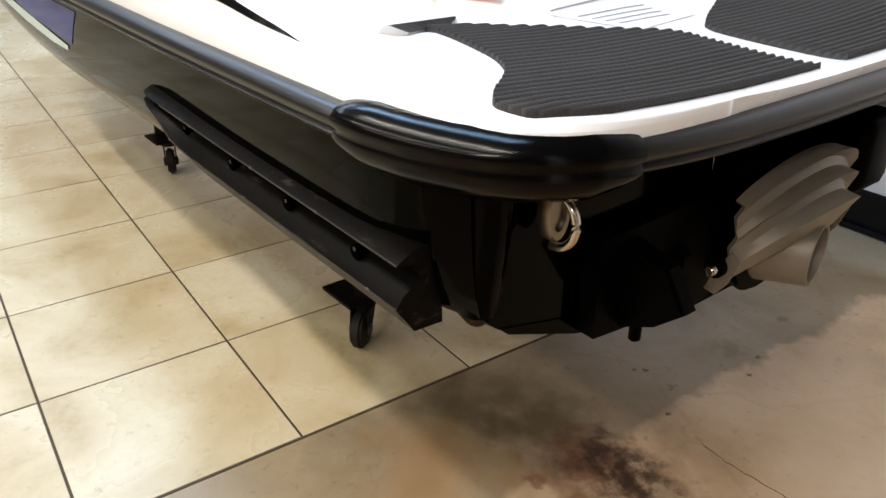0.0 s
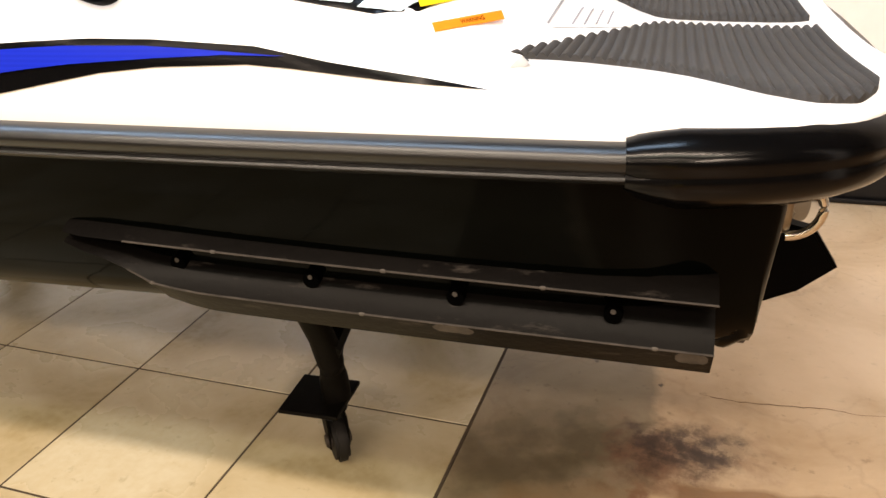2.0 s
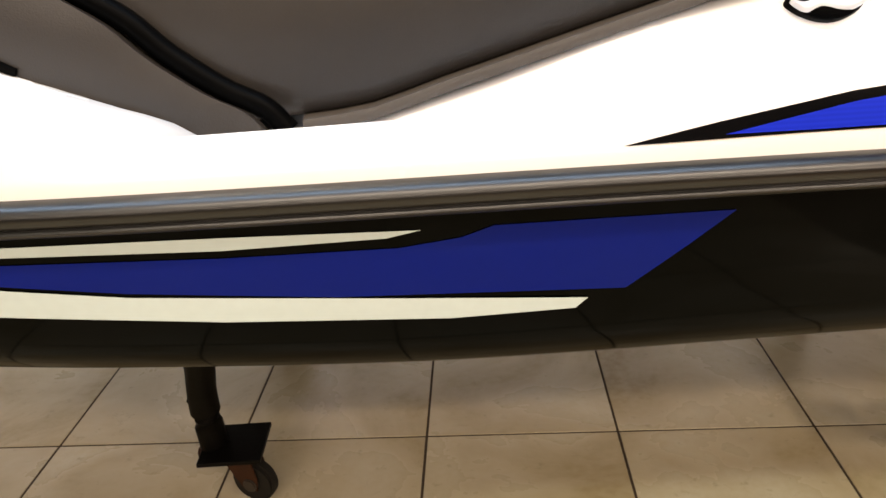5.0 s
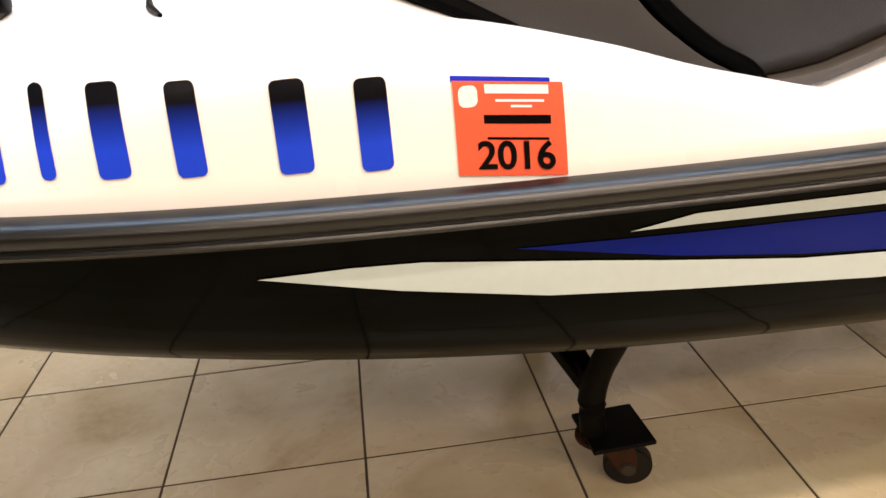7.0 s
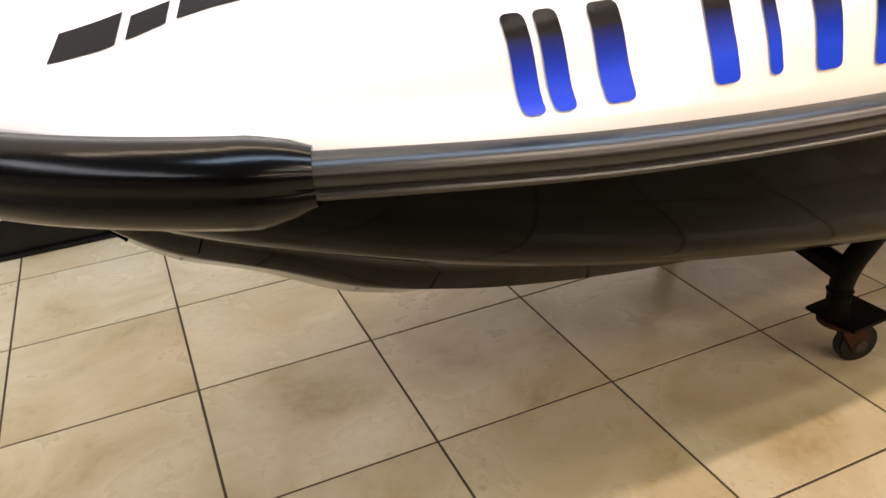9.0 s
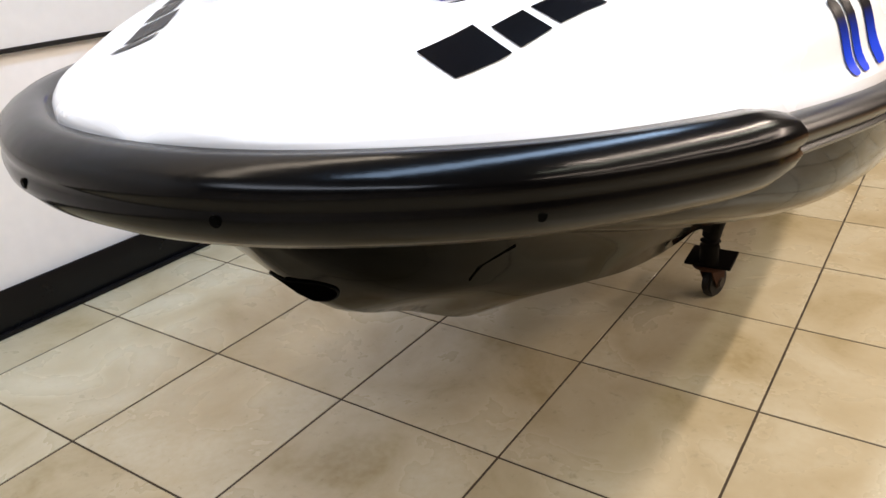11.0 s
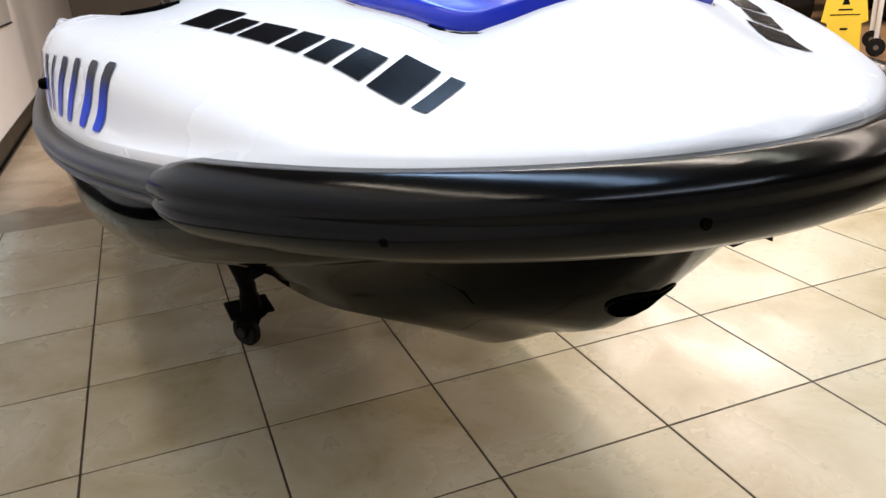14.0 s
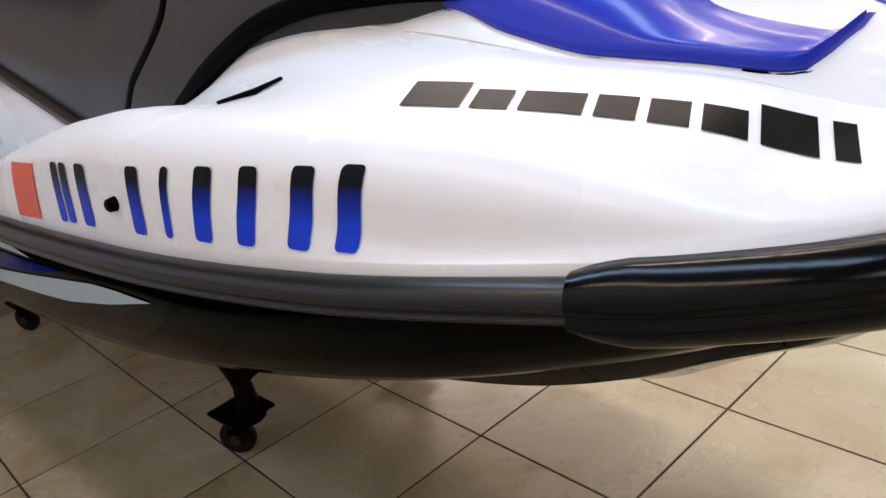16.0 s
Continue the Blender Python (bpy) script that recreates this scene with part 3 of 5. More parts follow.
# deck: fractions of the half width, and heights by station
FR = [1.0, 0.985, 0.968, 0.93, 0.84, 0.66, 0.46, 0.43, 0.22, 0.0]
DECK = {
    2.530: [0.666] * 10,
    2.515: [0.666, 0.669, 0.671, 0.673, 0.676, 0.679, 0.681, 0.681, 0.682, 0.682],
    2.450: [0.664, 0.667, 0.670, 0.674, 0.680, 0.688, 0.696, 0.697, 0.705, 0.709],
    2.350: [0.661, 0.666, 0.671, 0.677, 0.685, 0.696, 0.713, 0.716, 0.744, 0.755],
    2.250: [0.658, 0.663, 0.670, 0.692, 0.708, 0.726, 0.743, 0.747, 0.775, 0.810],
    2.100: [0.652, 0.657, 0.668, 0.711, 0.736, 0.752, 0.766, 0.770, 0.815, 0.885],
    1.900: [0.643, 0.672, 0.696, 0.733, 0.754, 0.772, 0.798, 0.806, 0.862, 0.940],
    1.700: [0.636, 0.702, 0.730, 0.750, 0.761, 0.754, 0.826, 0.812, 0.72, 0.72],
    1.550: [0.632, 0.698, 0.720, 0.737, 0.744, 0.724, 0.745, 0.70, 0.60, 0.60],
    1.420: [0.630, 0.685, 0.703, 0.711, 0.713, 0.692, 0.672, 0.60, 0.55, 0.55],
    1.330: [0.629, 0.670, 0.683, 0.685, 0.684, 0.667, 0.63, 0.56, 0.55, 0.55],
    1.230: [0.628, 0.653, 0.661, 0.662, 0.655, 0.630, 0.58, 0.50, 0.55, 0.55],
    1.150: [0.628, 0.650, 0.657, 0.656, 0.60, 0.50, 0.45, 0.55, 0.55, 0.55],
    0.900: [0.627, 0.650, 0.659, 0.658, 0.58, 0.45, 0.45, 0.618, 0.62, 0.62],
    0.600: [0.626, 0.665, 0.684, 0.688, 0.60, 0.45, 0.45, 0.695, 0.70, 0.70],
    0.350: [0.624, 0.668, 0.692, 0.700, 0.64, 0.48, 0.46, 0.70, 0.76, 0.77],
    0.100: [0.622, 0.660, 0.686, 0.695, 0.66, 0.56, 0.56, 0.67, 0.74, 0.75],
    0.025: [0.621, 0.649, 0.670, 0.678, 0.652, 0.606, 0.640, 0.657, 0.700, 0.71],
    -0.020: [0.621, 0.645, 0.664, 0.672, 0.650, 0.616, 0.637, 0.646, 0.690, 0.70],
    -0.070: [0.620, 0.638, 0.654, 0.660, 0.650, 0.628, 0.617, 0.620, 0.660, 0.68],
    -0.120: [0.620, 0.634, 0.646, 0.651, 0.646, 0.635, 0.629, 0.628, 0.632, 0.635],
    -0.300: [0.619, 0.627, 0.630, 0.631, 0.629, 0.623, 0.616, 0.615, 0.613, 0.612],
    -0.420: [0.617, 0.622, 0.626, 0.627, 0.624, 0.617, 0.612, 0.611, 0.609, 0.608],
    -0.478: [0.616, 0.619, 0.621, 0.622, 0.621, 0.618, 0.616, 0.616, 0.615, 0.615],
}
DKEYS = sorted(DECK)
DZ = [table([(x, DECK[x][j]) for x in DKEYS]) for j in range(len(FR))]


def deck_edge(x):
    if x < -0.2:
        i = table([(-0.478, 0.27), (-0.472, 0.335), (-0.458, 0.40), (-0.435, 0.446), (-0.405, 0.476), (-0.35, 0.502), (-0.27, 0.514), (-0.2, 0.519)])
        return i(x)
    return max(OUT_Y(min(x + 0.034 * max(0, (x - 1.9) / 0.63), 2.566)) - 0.028, 0.0)


DX = sorted(set([round(-0.455 + 0.03 * i, 3) for i in range(100)] + [2.53, 2.526, 2.52, 2.512, 2.50, 2.485] + [-0.478, -0.475, -0.471, -0.466, -0.461, -0.448, -0.441, -0.433, -0.42, -0.41]))
DX = [x for x in DX if x <= 2.53]
rows = []
for x in DX:
    e = deck_edge(x)
    zs = [f(x) + 0.004 for f in DZ]
    pts = [(fr * e, z) for fr, z in zip(FR, zs)]
    fine = spline([(y, z, 0) for y, z in pts], 4)
    half = [(e, zs[0] - 0.03)] + [(p.x, p.y) for p in fine]
    rows.append([(x, y, z) for y, z in half] + [(x, -y, z) for y, z in half[-2::-1]])
rows.insert(0, [(x - 0.0012, y, z - 0.03) for x, y, z in rows[0]])
deck = part("deck", loft(rows), M_GEL, ski, "glossy white moulded upper deck", sharp=60)

# seat: dark vinyl, its lower edge climbing towards the stern
SEATZ = table([(0.05, 0.80), (0.5, 0.752), (0.61, 0.722), (0.78, 0.675), (0.92, 0.636), (1.06, 0.60), (1.3, 0.59), (1.6, 0.62)])
SEATT = table([(0.05, 0.93), (0.4, 0.97), (0.7, 0.93), (1.0, 0.90), (1.3, 0.95), (1.6, 1.02)])
SEATW = table([(0.05, 0.14), (0.15, 0.20), (0.5, 0.222), (1.06, 0.228), (1.2, 0.236), (1.32, 0.235), (1.45, 0.215), (1.6, 0.17)])
rows, strip = [], []
for i in range(36):
    x = 0.05 + 1.55 * i / 35
    z0, top, w = SEATZ(x), SEATT(x), SEATW(x)
    half = [(w - 0.040, z0 + 0.010), (w - 0.016, z0 + 0.016), (w - 0.006, z0 + 0.032), (w + 0.003, z0 + 0.065), (w + 0.006, z0 + 0.5 * (top - z0)), (w * 0.9, z0 + 0.85 * (top - z0)), (w * 0.6, top), (0, top + 0.01)]
    half = [(p.x, p.y) for p in spline([(y, z, 0) for y, z in half], 3)]
    rows.append([(x, y, z) for y, z in half] + [(x, -y, z) for y, z in half[-2::-1]])
    strip.append((x, w, z0))
part("seat", loft(rows, caps=True), M_SEAT, ski, "dark brown-grey vinyl saddle seat")
for s in (1, -1):
    rows = [[(x, s * (w + a), z + b) for a, b in ((-0.03, -0.004), (0.006, -0.003), (0.009, 0.004), (0.007, 0.012), (-0.03, 0.014))] for x, w, z in strip if x < 1.15]
    part("seat_welt", loft(rows, close_cols=True, caps=True), M_WELT, ski, "grey plastic strip under the seat edge")
    # dark inner panel at the front of the footwell, and a black tube painted for the shadow gap behind it
    edge = spline([(x, s * y, z) for x, y, z in ((1.26, 0.27, 0.60), (1.31, 0.27, 0.63), (1.36, 0.275, 0.656), (1.406, 0.278, 0.682), (1.445, 0.28, 0.702), (1.50, 0.28, 0.728), (1.565, 0.28, 0.760),
                                                 (1.625, 0.278, 0.789), (1.70, 0.272, 0.820), (1.77, 0.255, 0.838), (1.83, 0.235, 0.843), (1.90, 0.20, 0.842), (1.97, 0.16, 0.835))], 4)
    inner = spline([(x, s * y, z) for x, y, z in ((1.150, 0.27, 0.60), (1.175, 0.27, 0.63), (1.215, 0.27, 0.652), (1.250, 0.27, 0.677), (1.285, 0.27, 0.706), (1.320, 0.27, 0.742), (1.368, 0.268, 0.775),
                                                  (1.424, 0.266, 0.812), (1.464, 0.263, 0.846), (1.486, 0.257, 0.885), (1.50, 0.24, 0.93), (1.56, 0.20, 0.97), (1.70, 0.15, 0.985))], 4)
    mid = [(a + b) / 2 + Vector((0.004, s * 0.010, 0.004)) for a, b in zip(edge, inner)]
    part("footwell_panel", loft([[a + Vector((0, 0, -0.03)), a, m, b, b + Vector((-0.004, -s * 0.012, -0.004))] for a, m, b in zip(edge, mid, inner)]), M_SEAT, ski, "dark grey plastic footwell panel")
    gap_line = [b + Vector((-0.022, -s * 0.018, 0.0)) for b in inner]
    part("gap_shade", tube(gap_line, 0.014, 10), M_BLACK, ski, "black tube standing for the shadow gap beside the seat")
    lip = [e + Vector((0, s * 0.003, 0.004)) for e in edge[14:]]
    part("cowl_trim", tube(lip, [0.005 + 0.009 * min(1, k / 10) for k in range(len(lip))], 8), M_BLACK, ski, "black rubber edge trim")

# blue hatch cover over the bow
CW = table([(1.40, 0.20), (1.6, 0.195), (1.8, 0.186), (1.94, 0.184), (2.02, 0.195), (2.10, 0.194), (2.145, 0.187), (2.22, 0.170), (2.265, 0.158), (2.295, 0.135), (2.308, 0.09), (2.32, 0.02)])
rows = []
for i in range(40):
    x = 1.83 + 0.485 * (i / 39) ** 0.8
    w = CW(x)
    e = deck_edge(x)
    f = w / e
    k = max(j for j in range(len(FR)) if FR[j] >= f)
    q = (FR[k] - f) / (FR[k] - FR[k + 1])
    z = DZ[k](x) * (1 - q) + DZ[k + 1](x) * q + 0.004
    t = max(table([(1.40, 1.02), (1.7, 0.98), (1.9, 0.93), (2.1, 0.86), (2.2, 0.80), (2.3, 0.77)])(x), z + 0.01)
    half = [(w - 0.012, z - 0.008), (w, z + 0.004), (w - 0.004, z + 0.016), (w * 0.90, z + 0.30 * (t - z) + 0.010), (w * 0.72, z + 0.62 * (t - z) + 0.006), (w * 0.4, z + 0.9 * (t - z)), (0, t)]
    half = [(p.x, p.y) for p in spline([(y, zz, 0) for y, zz in half], 3)]
    rows.append([(x, y, zz) for y, zz in half] + [(x, -y, zz) for y, zz in half[-2::-1]])
part("hatch_gasket", tube([(r[0][0], r[0][1] + 0.008, r[0][2] + 0.003) for r in rows] + [(r[-1][0], r[-1][1] - 0.008, r[-1][2] + 0.003) for r in rows[::-1]], 0.006, 8), M_BLACK, ski, "black rubber gasket round the hatch")
part("hatch_cover", loft(rows, caps=True), M_BLUEGEL, ski, "glossy blue bow hatch cover")

# sponsons: chunky scuffed rails bolted to the hull sides
SPR = [(-0.03, 0.030), (0.002, 0.032), (0.014, 0.020), (0.022, 0.010), (0.026, 0.004), (0.023, 0.0), (0.006, -0.003), (-0.003, -0.010), (-0.004, -0.019), (0.008, -0.027), (0.020, -0.036), (0.028, -0.047), (0.026, -0.051), (0.014, -0.068), (0.006, -0.080), (-0.03, -0.082)]
for s in (1, -1):
    root = None
    rows = []
    for i in range(27):
        u = i / 26
        x = 0.328 - 0.648 * u
        z = table([(-0.33, 0.471), (0.0, 0.484), (0.335, 0.503)])(x)
        y = table([(-0.33, 0.500), (0.0, 0.508), (0.335, 0.520)])(x)
        grow = min(1.0, (u / 0.05) ** 0.5) if u < 0.05 else 1.0
        low = table([(0, 0.20), (0.04, 0.30), (0.10, 0.52), (0.16, 0.90), (0.25, 1.0), (1, 1.0)])(u)
        up = table([(0, 0.34), (0.04, 0.38), (0.10, 0.40), (0.5, 0.42), (1, 0.42)])(u)
        rows.append([(x, s * (y + a * (0.75 + 0.25 * grow)), z + (b * low if b < 0 else b * up)) for a, b in SPR])
    root = part("sponson", loft(rows, close_cols=True, caps=True), M_SPONSON, ski, "scuffed dark grey plastic side rail", sharp=50)
    for k in (4, 11):
        part("worn_edge", tube([r[k] for r in rows[3:]], 0.0011, 6), M_WORN, root, "pale worn edge")
    for n_row, k in ((7, 4), (14, 4), (4, 11), (13, 11), (20, 4), (24, 11)):
        c = Vector(rows[n_row][k])
        bm = bmesh.new()
        bmesh.ops.create_icosphere(bm, subdivisions=2, radius=0.0028, matrix=Matrix.Translation(c) @ Matrix.Diagonal((1.3, 0.5, 0.8, 1)))
        part("worn_spot", bm, M_PALEWEAR, root, "pale chipped spot")
    for x0, x1, lo in ((-0.065, -0.105, 0.35), (-0.288, -0.316, 0.15)):
        patch = []
        for k in range(9):
            x = x0 + (x1 - x0) * k / 8
            n_row = min(int((0.328 - x) / 0.648 * 26), 25)
            f = (0.328 - x) / 0.648 * 26 - n_row
            a, b = (Vector(rows[n_row][q]).lerp(Vector(rows[n_row + 1][q]), f) for q in (13, 11))
            e = 0.12 * noise.noise((x * 160, s, 0)) + (0.25 if k in (0, 8) else 0.0)
            patch.append([a.lerp(b, lo + e) + Vector((0, s * 0.0008, 0)), a.lerp(b, 0.95 - e) + Vector((0, s * 0.0008, 0))])
        part("worn_patch", loft(patch), M_PALEWEAR, root, "pale rubbed patch")
    for k in range(4):
        x = 0.205 - 0.1457 * k
        z = table([(-0.33, 0.455), (0.0, 0.468), (0.335, 0.487)])(x)
        y = 0.512 + 0.012 * (x + 0.3) / 0.6
        # a solid black disc painted for the shaded notch round the screw
        part("recess_shade", cyl(0.0085, 0.010, 20, pose(x, s * (y + 0.001), z - 0.008, 90, 0, 0)), M_DARKHOLE, root)
        part("screw", cyl(0.0036, 0.005, 14, pose(x, s * (y + 0.004), z - 0.004, 90, 0, 0), bevel=0.001), M_WORN, root)

# transom and drive
tr = [(0.0, 0.288), (0.12, 0.292), (0.21, 0.300), (0.30, 0.325), (0.41, 0.368), (0.440, 0.395), (0.452, 0.45), (0.465, 0.56), (0.465, 0.60)]
poly = [(y, z) for y, z in tr] + [(-y, z) for y, z in tr[:0:-1]]
bm = bmesh.new()
f = bm.faces.new([bm.verts.new((-0.358, y, z)) for y, z in poly])
g = bmesh.ops.extrude_face_region(bm, geom=[f])
bmesh.ops.translate(bm, verts=[v for v in g["geom"] if isinstance(v, bmesh.types.BMVert)], vec=(0.02, 0, 0))
part("transom", bm, M_HULL, ski, "black transom panel", smooth=False)
FLIP = Matrix(((1, 0, 0, 0), (0, 0, 1, 0), (0, 1, 0, 0), (0, 0, 0, 1)))


def plate(outline, y, t, bevel=0.002):
    """A plate upright along the keel: its outline in x, z, from y to y + t."""
    bm = prism(outline, 0, t, bevel)
    bm.transform(Matrix.Translation((0, y, 0)) @ FLIP)
    return bm


for s in (1, -1):
    part("rear_corner", tube([(-0.352, s * 0.438, 0.600), (-0.345, s * 0.438, 0.50), (-0.337, s * 0.436, 0.405), (-0.330, s * 0.432, 0.386)], [0.030, 0.028, 0.026, 0.014], 14), M_HULL, ski)
    plate_rows = []
    for x, k in ((-0.372, 1.0), (-0.386, 1.0), (-0.389, 0.9), (-0.389, 0.62), (-0.384, 0.55)):
        plate_rows.append([(x, s * 0.377 + 0.016 * k * math.cos(2 * math.pi * q / 28), 0.512 + 0.032 * k * math.sin(2 * math.pi * q / 28)) for q in range(28)])
    eye = part("tow_eye", loft(plate_rows, close_cols=True, caps=True), M_DULL, ski, "dull steel oval tow eye plate")
    ring = [(-0.386 - 0.031 * math.sin(a), s * 0.384, 0.508 + 0.029 * math.cos(a)) for a in [math.pi * k / 16 for k in range(17)]]
    part("loop", tube(ring, 0.0048, 10), M_STEEL, eye, "bright steel ring")
part("ride_plate", prism([(-0.375, -0.09), (-0.375, 0.09), (-0.35, 0.12), (-0.2, 0.14), (-0.2, -0.14), (-0.35, -0.12)], 0.290, 0.298, 0.002), M_BLACK, ski, "black ride plate")
part("pump_housing", cyl(0.074, 0.06, 36, pose(-0.380, 0, 0.375, 0, 90, 0), r2=0.062, bevel=0.006), M_BLACK, ski, "black pump housing")
# steering nozzle, turned a little to starboard
rows = []
for u, r in ((-0.02, 0.060), (0.02, 0.056), (0.05, 0.050), (0.075, 0.046), (0.092, 0.0435), (0.097, 0.042), (0.097, 0.037), (0.085, 0.037), (0.02, 0.040)):
    rows.append([(-0.372 - 0.976 * u - 0.22 * r * math.cos(2 * math.pi * k / 32), -0.008 - 0.22 * u + 0.976 * r * math.cos(2 * math.pi * k / 32), 0.368 + r * math.sin(2 * math.pi * k / 32)) for k in range(32)])
nozzle = part("steering_nozzle", loft(rows, close_cols=True), M_ALU, ski, "cast aluminium steering nozzle")
# a black disc painted for the darkness down the bore
part("bore_shade", cyl(0.038, 0.004, 28, pose(-0.395, -0.013, 0.368, 0, 90, 13)), M_DARKHOLE, nozzle)
# the shell of the bucket in bands: at its pivot end and at its middle, aft and up, with three sharp ridges between hollows
BANDS = [(-0.008, 0.338, 0.046, 0.404), (0.002, 0.356, 0.058, 0.428), (0.010, 0.374, 0.074, 0.455), (0.008, 0.386, 0.048, 0.457), (0.006, 0.402, 0.042, 0.468), (0.014, 0.420, 0.060, 0.483),
         (0.010, 0.428, 0.034, 0.484), (0.008, 0.444, 0.028, 0.494), (0.016, 0.462, 0.044, 0.507), (0.002, 0.466, 0.012, 0.505)]
rows = []
for u0, z0, u1, z1 in BANDS:
    row = []
    for k in range(29):
        q = k / 14 - 1
        f = 1 - abs(q) ** 2.0
        row.append((-0.417 - u0 - (u1 - u0) * f, -0.022 + 0.132 * q, z0 + (z1 - z0) * f ** 0.9))
    rows.append(row)
bm = loft(rows)
bmesh.ops.solidify(bm, geom=bm.faces, thickness=0.005)
bucket = part("reverse_bucket", bm, M_ALU, ski, "cast aluminium reverse bucket with three ridges", sharp=30)
for y in (0.106, -0.156):
    part("arm", plate([(-0.398, 0.338), (-0.414, 0.336), (-0.428, 0.356), (-0.440, 0.392), (-0.428, 0.402), (-0.410, 0.372)], y, 0.007), M_ALU, bucket)
    part("boss", cyl(0.013, 0.020, 20, pose(-0.414, y + 0.010, 0.377, 90, 0, 0), bevel=0.003), M_BLACK, bucket)
    part("pivot_bolt", cyl(0.0070, 0.012, 16, pose(-0.416, y + (0.024 if y > 0 else -0.006), 0.377, 90, 0, 0), bevel=0.002), M_STEEL, bucket)
part("trim_flap", plate([(-0.355, 0.322), (-0.385, 0.330), (-0.430, 0.352), (-0.468, 0.386), (-0.440, 0.430), (-0.355, 0.450)], 0.232, 0.026, 0.004), M_BLACK, ski, "black pointed plastic flap beside the pump")
part("drain_plug", cyl(0.008, 0.03, 14, pose(-0.372, 0.205, 0.300), bevel=0.002), M_BLACK, ski)
part("lower_housing", loft([[(x, y, z + 0.006 * math.sin(y * 60)) for y, z in ((0.30, 0.335), (0.24, 0.318), (0.17, 0.312), (0.10, 0.305), (0.02, 0.312), (-0.06, 0.33), (-0.06, 0.46), (0.30, 0.46))] for x in (-0.34, -0.372, -0.384)], close_cols=True, caps=True), M_BLACK, ski, "black lower pump cover")
part("pump_bracket", plate([(-0.355, 0.33), (-0.395, 0.335), (-0.400, 0.40), (-0.355, 0.43)], 0.150, 0.02, 0.004), M_BLACK, ski)
part("exhaust_outlet", box(-0.440, -0.36, -0.255, -0.165, 0.40, 0.515, 0.020, 3), M_BLACK, ski, "black moulded exhaust outlet")

# small fittings on the bow
for y in (0.102, -0.102):
    part("bumper_hole", cyl(0.0045, 0.010, 16, pose(2.5535, y, 0.634, 0, 90, 12 if y > 0 else -12), bevel=0.001), M_BLACK, ski)
for s in (1, -1):
    part("bumper_hole", cyl(0.0045, 0.010, 16, Matrix.Translation((2.4445, s * 0.2885, 0.628)) @ pose(0, 0, 0, 0, 90, s * 44), bevel=0.001), M_BLACK, ski)
nose = Matrix.Translation((2.360, 0, 0.484)) @ pose(0, 0, 0, 0, 138, 0)
hull_tree = BVHTree.FromPolygons([v.co.copy() for v in hull.data.vertices], [tuple(p.vertices) for p in hull.data.polygons])
rows, rim_line = [], []
for k in range(8):
    ring = []
    for a in [2 * math.pi * q / 36 for q in range(36)]:
        at = nose @ Vector((0.027 * k / 7 * math.cos(a), 0.040 * k / 7 * math.sin(a), 0.10))
        hit, normal, _, _ = hull_tree.ray_cast(at, (nose.to_3x3() @ Vector((0, 0, -1))).normalized())
        if hit is None:
            hit, normal, _, _ = hull_tree.find_nearest(nose @ Vector((0.027 * k / 7 * math.cos(a), 0.040 * k / 7 * math.sin(a), 0.0)))
        ring.append(hit + (nose.to_3x3() @ Vector((0, 0, 1))).normalized() * 0.0010)
    rows.append(ring)
# no real hole: a black skin on the hull paints its dark inside
snout = part("bow_eye_shade", loft(rows, close_cols=True), M_DARKHOLE, ski, "black oval patch painted for the dark inside the bow eye")
part("rim", tube(rows[-1] + rows[-1][:1], 0.0012, 8), M_BLACK, snout)

# deck mats: ribbed foam
M_OUT = table([(-0.095, 0.318), (-0.105, 0.325), (-0.15, 0.330), (-0.195, 0.335), (-0.24, 0.342), (-0.28, 0.360), (-0.315, 0.395), (-0.353, 0.440), (-0.385, 0.462), (-0.412, 0.455), (-0.434, 0.418), (-0.448, 0.36), (-0.453, 0.31)])
M_IN = table([(-0.095, 0.312), (-0.105, 0.285), (-0.14, 0.225), (-0.185, 0.142), (-0.225, 0.066), (-0.248, 0.034), (-0.27, 0.026), (-0.455, 0.030)])


def deck_z(x, y):
    e = deck_edge(x)
    f = min(abs(y) / e, 0.999)
    k = max(j for j in range(len(FR)) if FR[j] >= f)
    q = (FR[k] - f) / (FR[k] - FR[k + 1]) if k + 1 < len(FR) else 0
    return DZ[k](x) * (1 - q) + DZ[min(k + 1, len(FR) - 1)](x) * q + 0.004


def ribbed(name, x0, x1, lo, hi, label):
    """A foam mat with fine ribs across, its rim turned down to the deck."""
    pitch, rows = 0.0118, []
    n = int((x0 - x1) / pitch * 6)
    for i in range(n + 1):
        x = x0 - (x0 - x1) * i / n
        a, b = lo(x), hi(x)
        if b - a < 0.004:
            continue
        q = 0.0015 + 0.0058 * abs(math.sin(math.pi * (x0 - x) / pitch)) ** 0.7
        ys = [a] + [a + (b - a) * (0.004 + 0.992 * k / 10) for k in range(11)] + [b]
        rows.append([(x, y, deck_z(x, y) + (-0.002 if k in (0, 12) else q)) for k, y in enumerate(ys)])
    rows = [[(x, y, z - 0.006) for x, y, z in rows[0]]] + rows + [[(x, y, z - 0.006) for x, y, z in rows[-1]]]
    return part(name, loft(rows), M_MAT, ski, label, sharp=80)


ribbed("deck_mat", -0.096, -0.444, M_IN, M_OUT, "dark grey ribbed foam deck mat")
ribbed("deck_mat", -0.096, -0.444, lambda x: -M_OUT(x), lambda x: -M_IN(x), "dark grey ribbed foam deck mat")

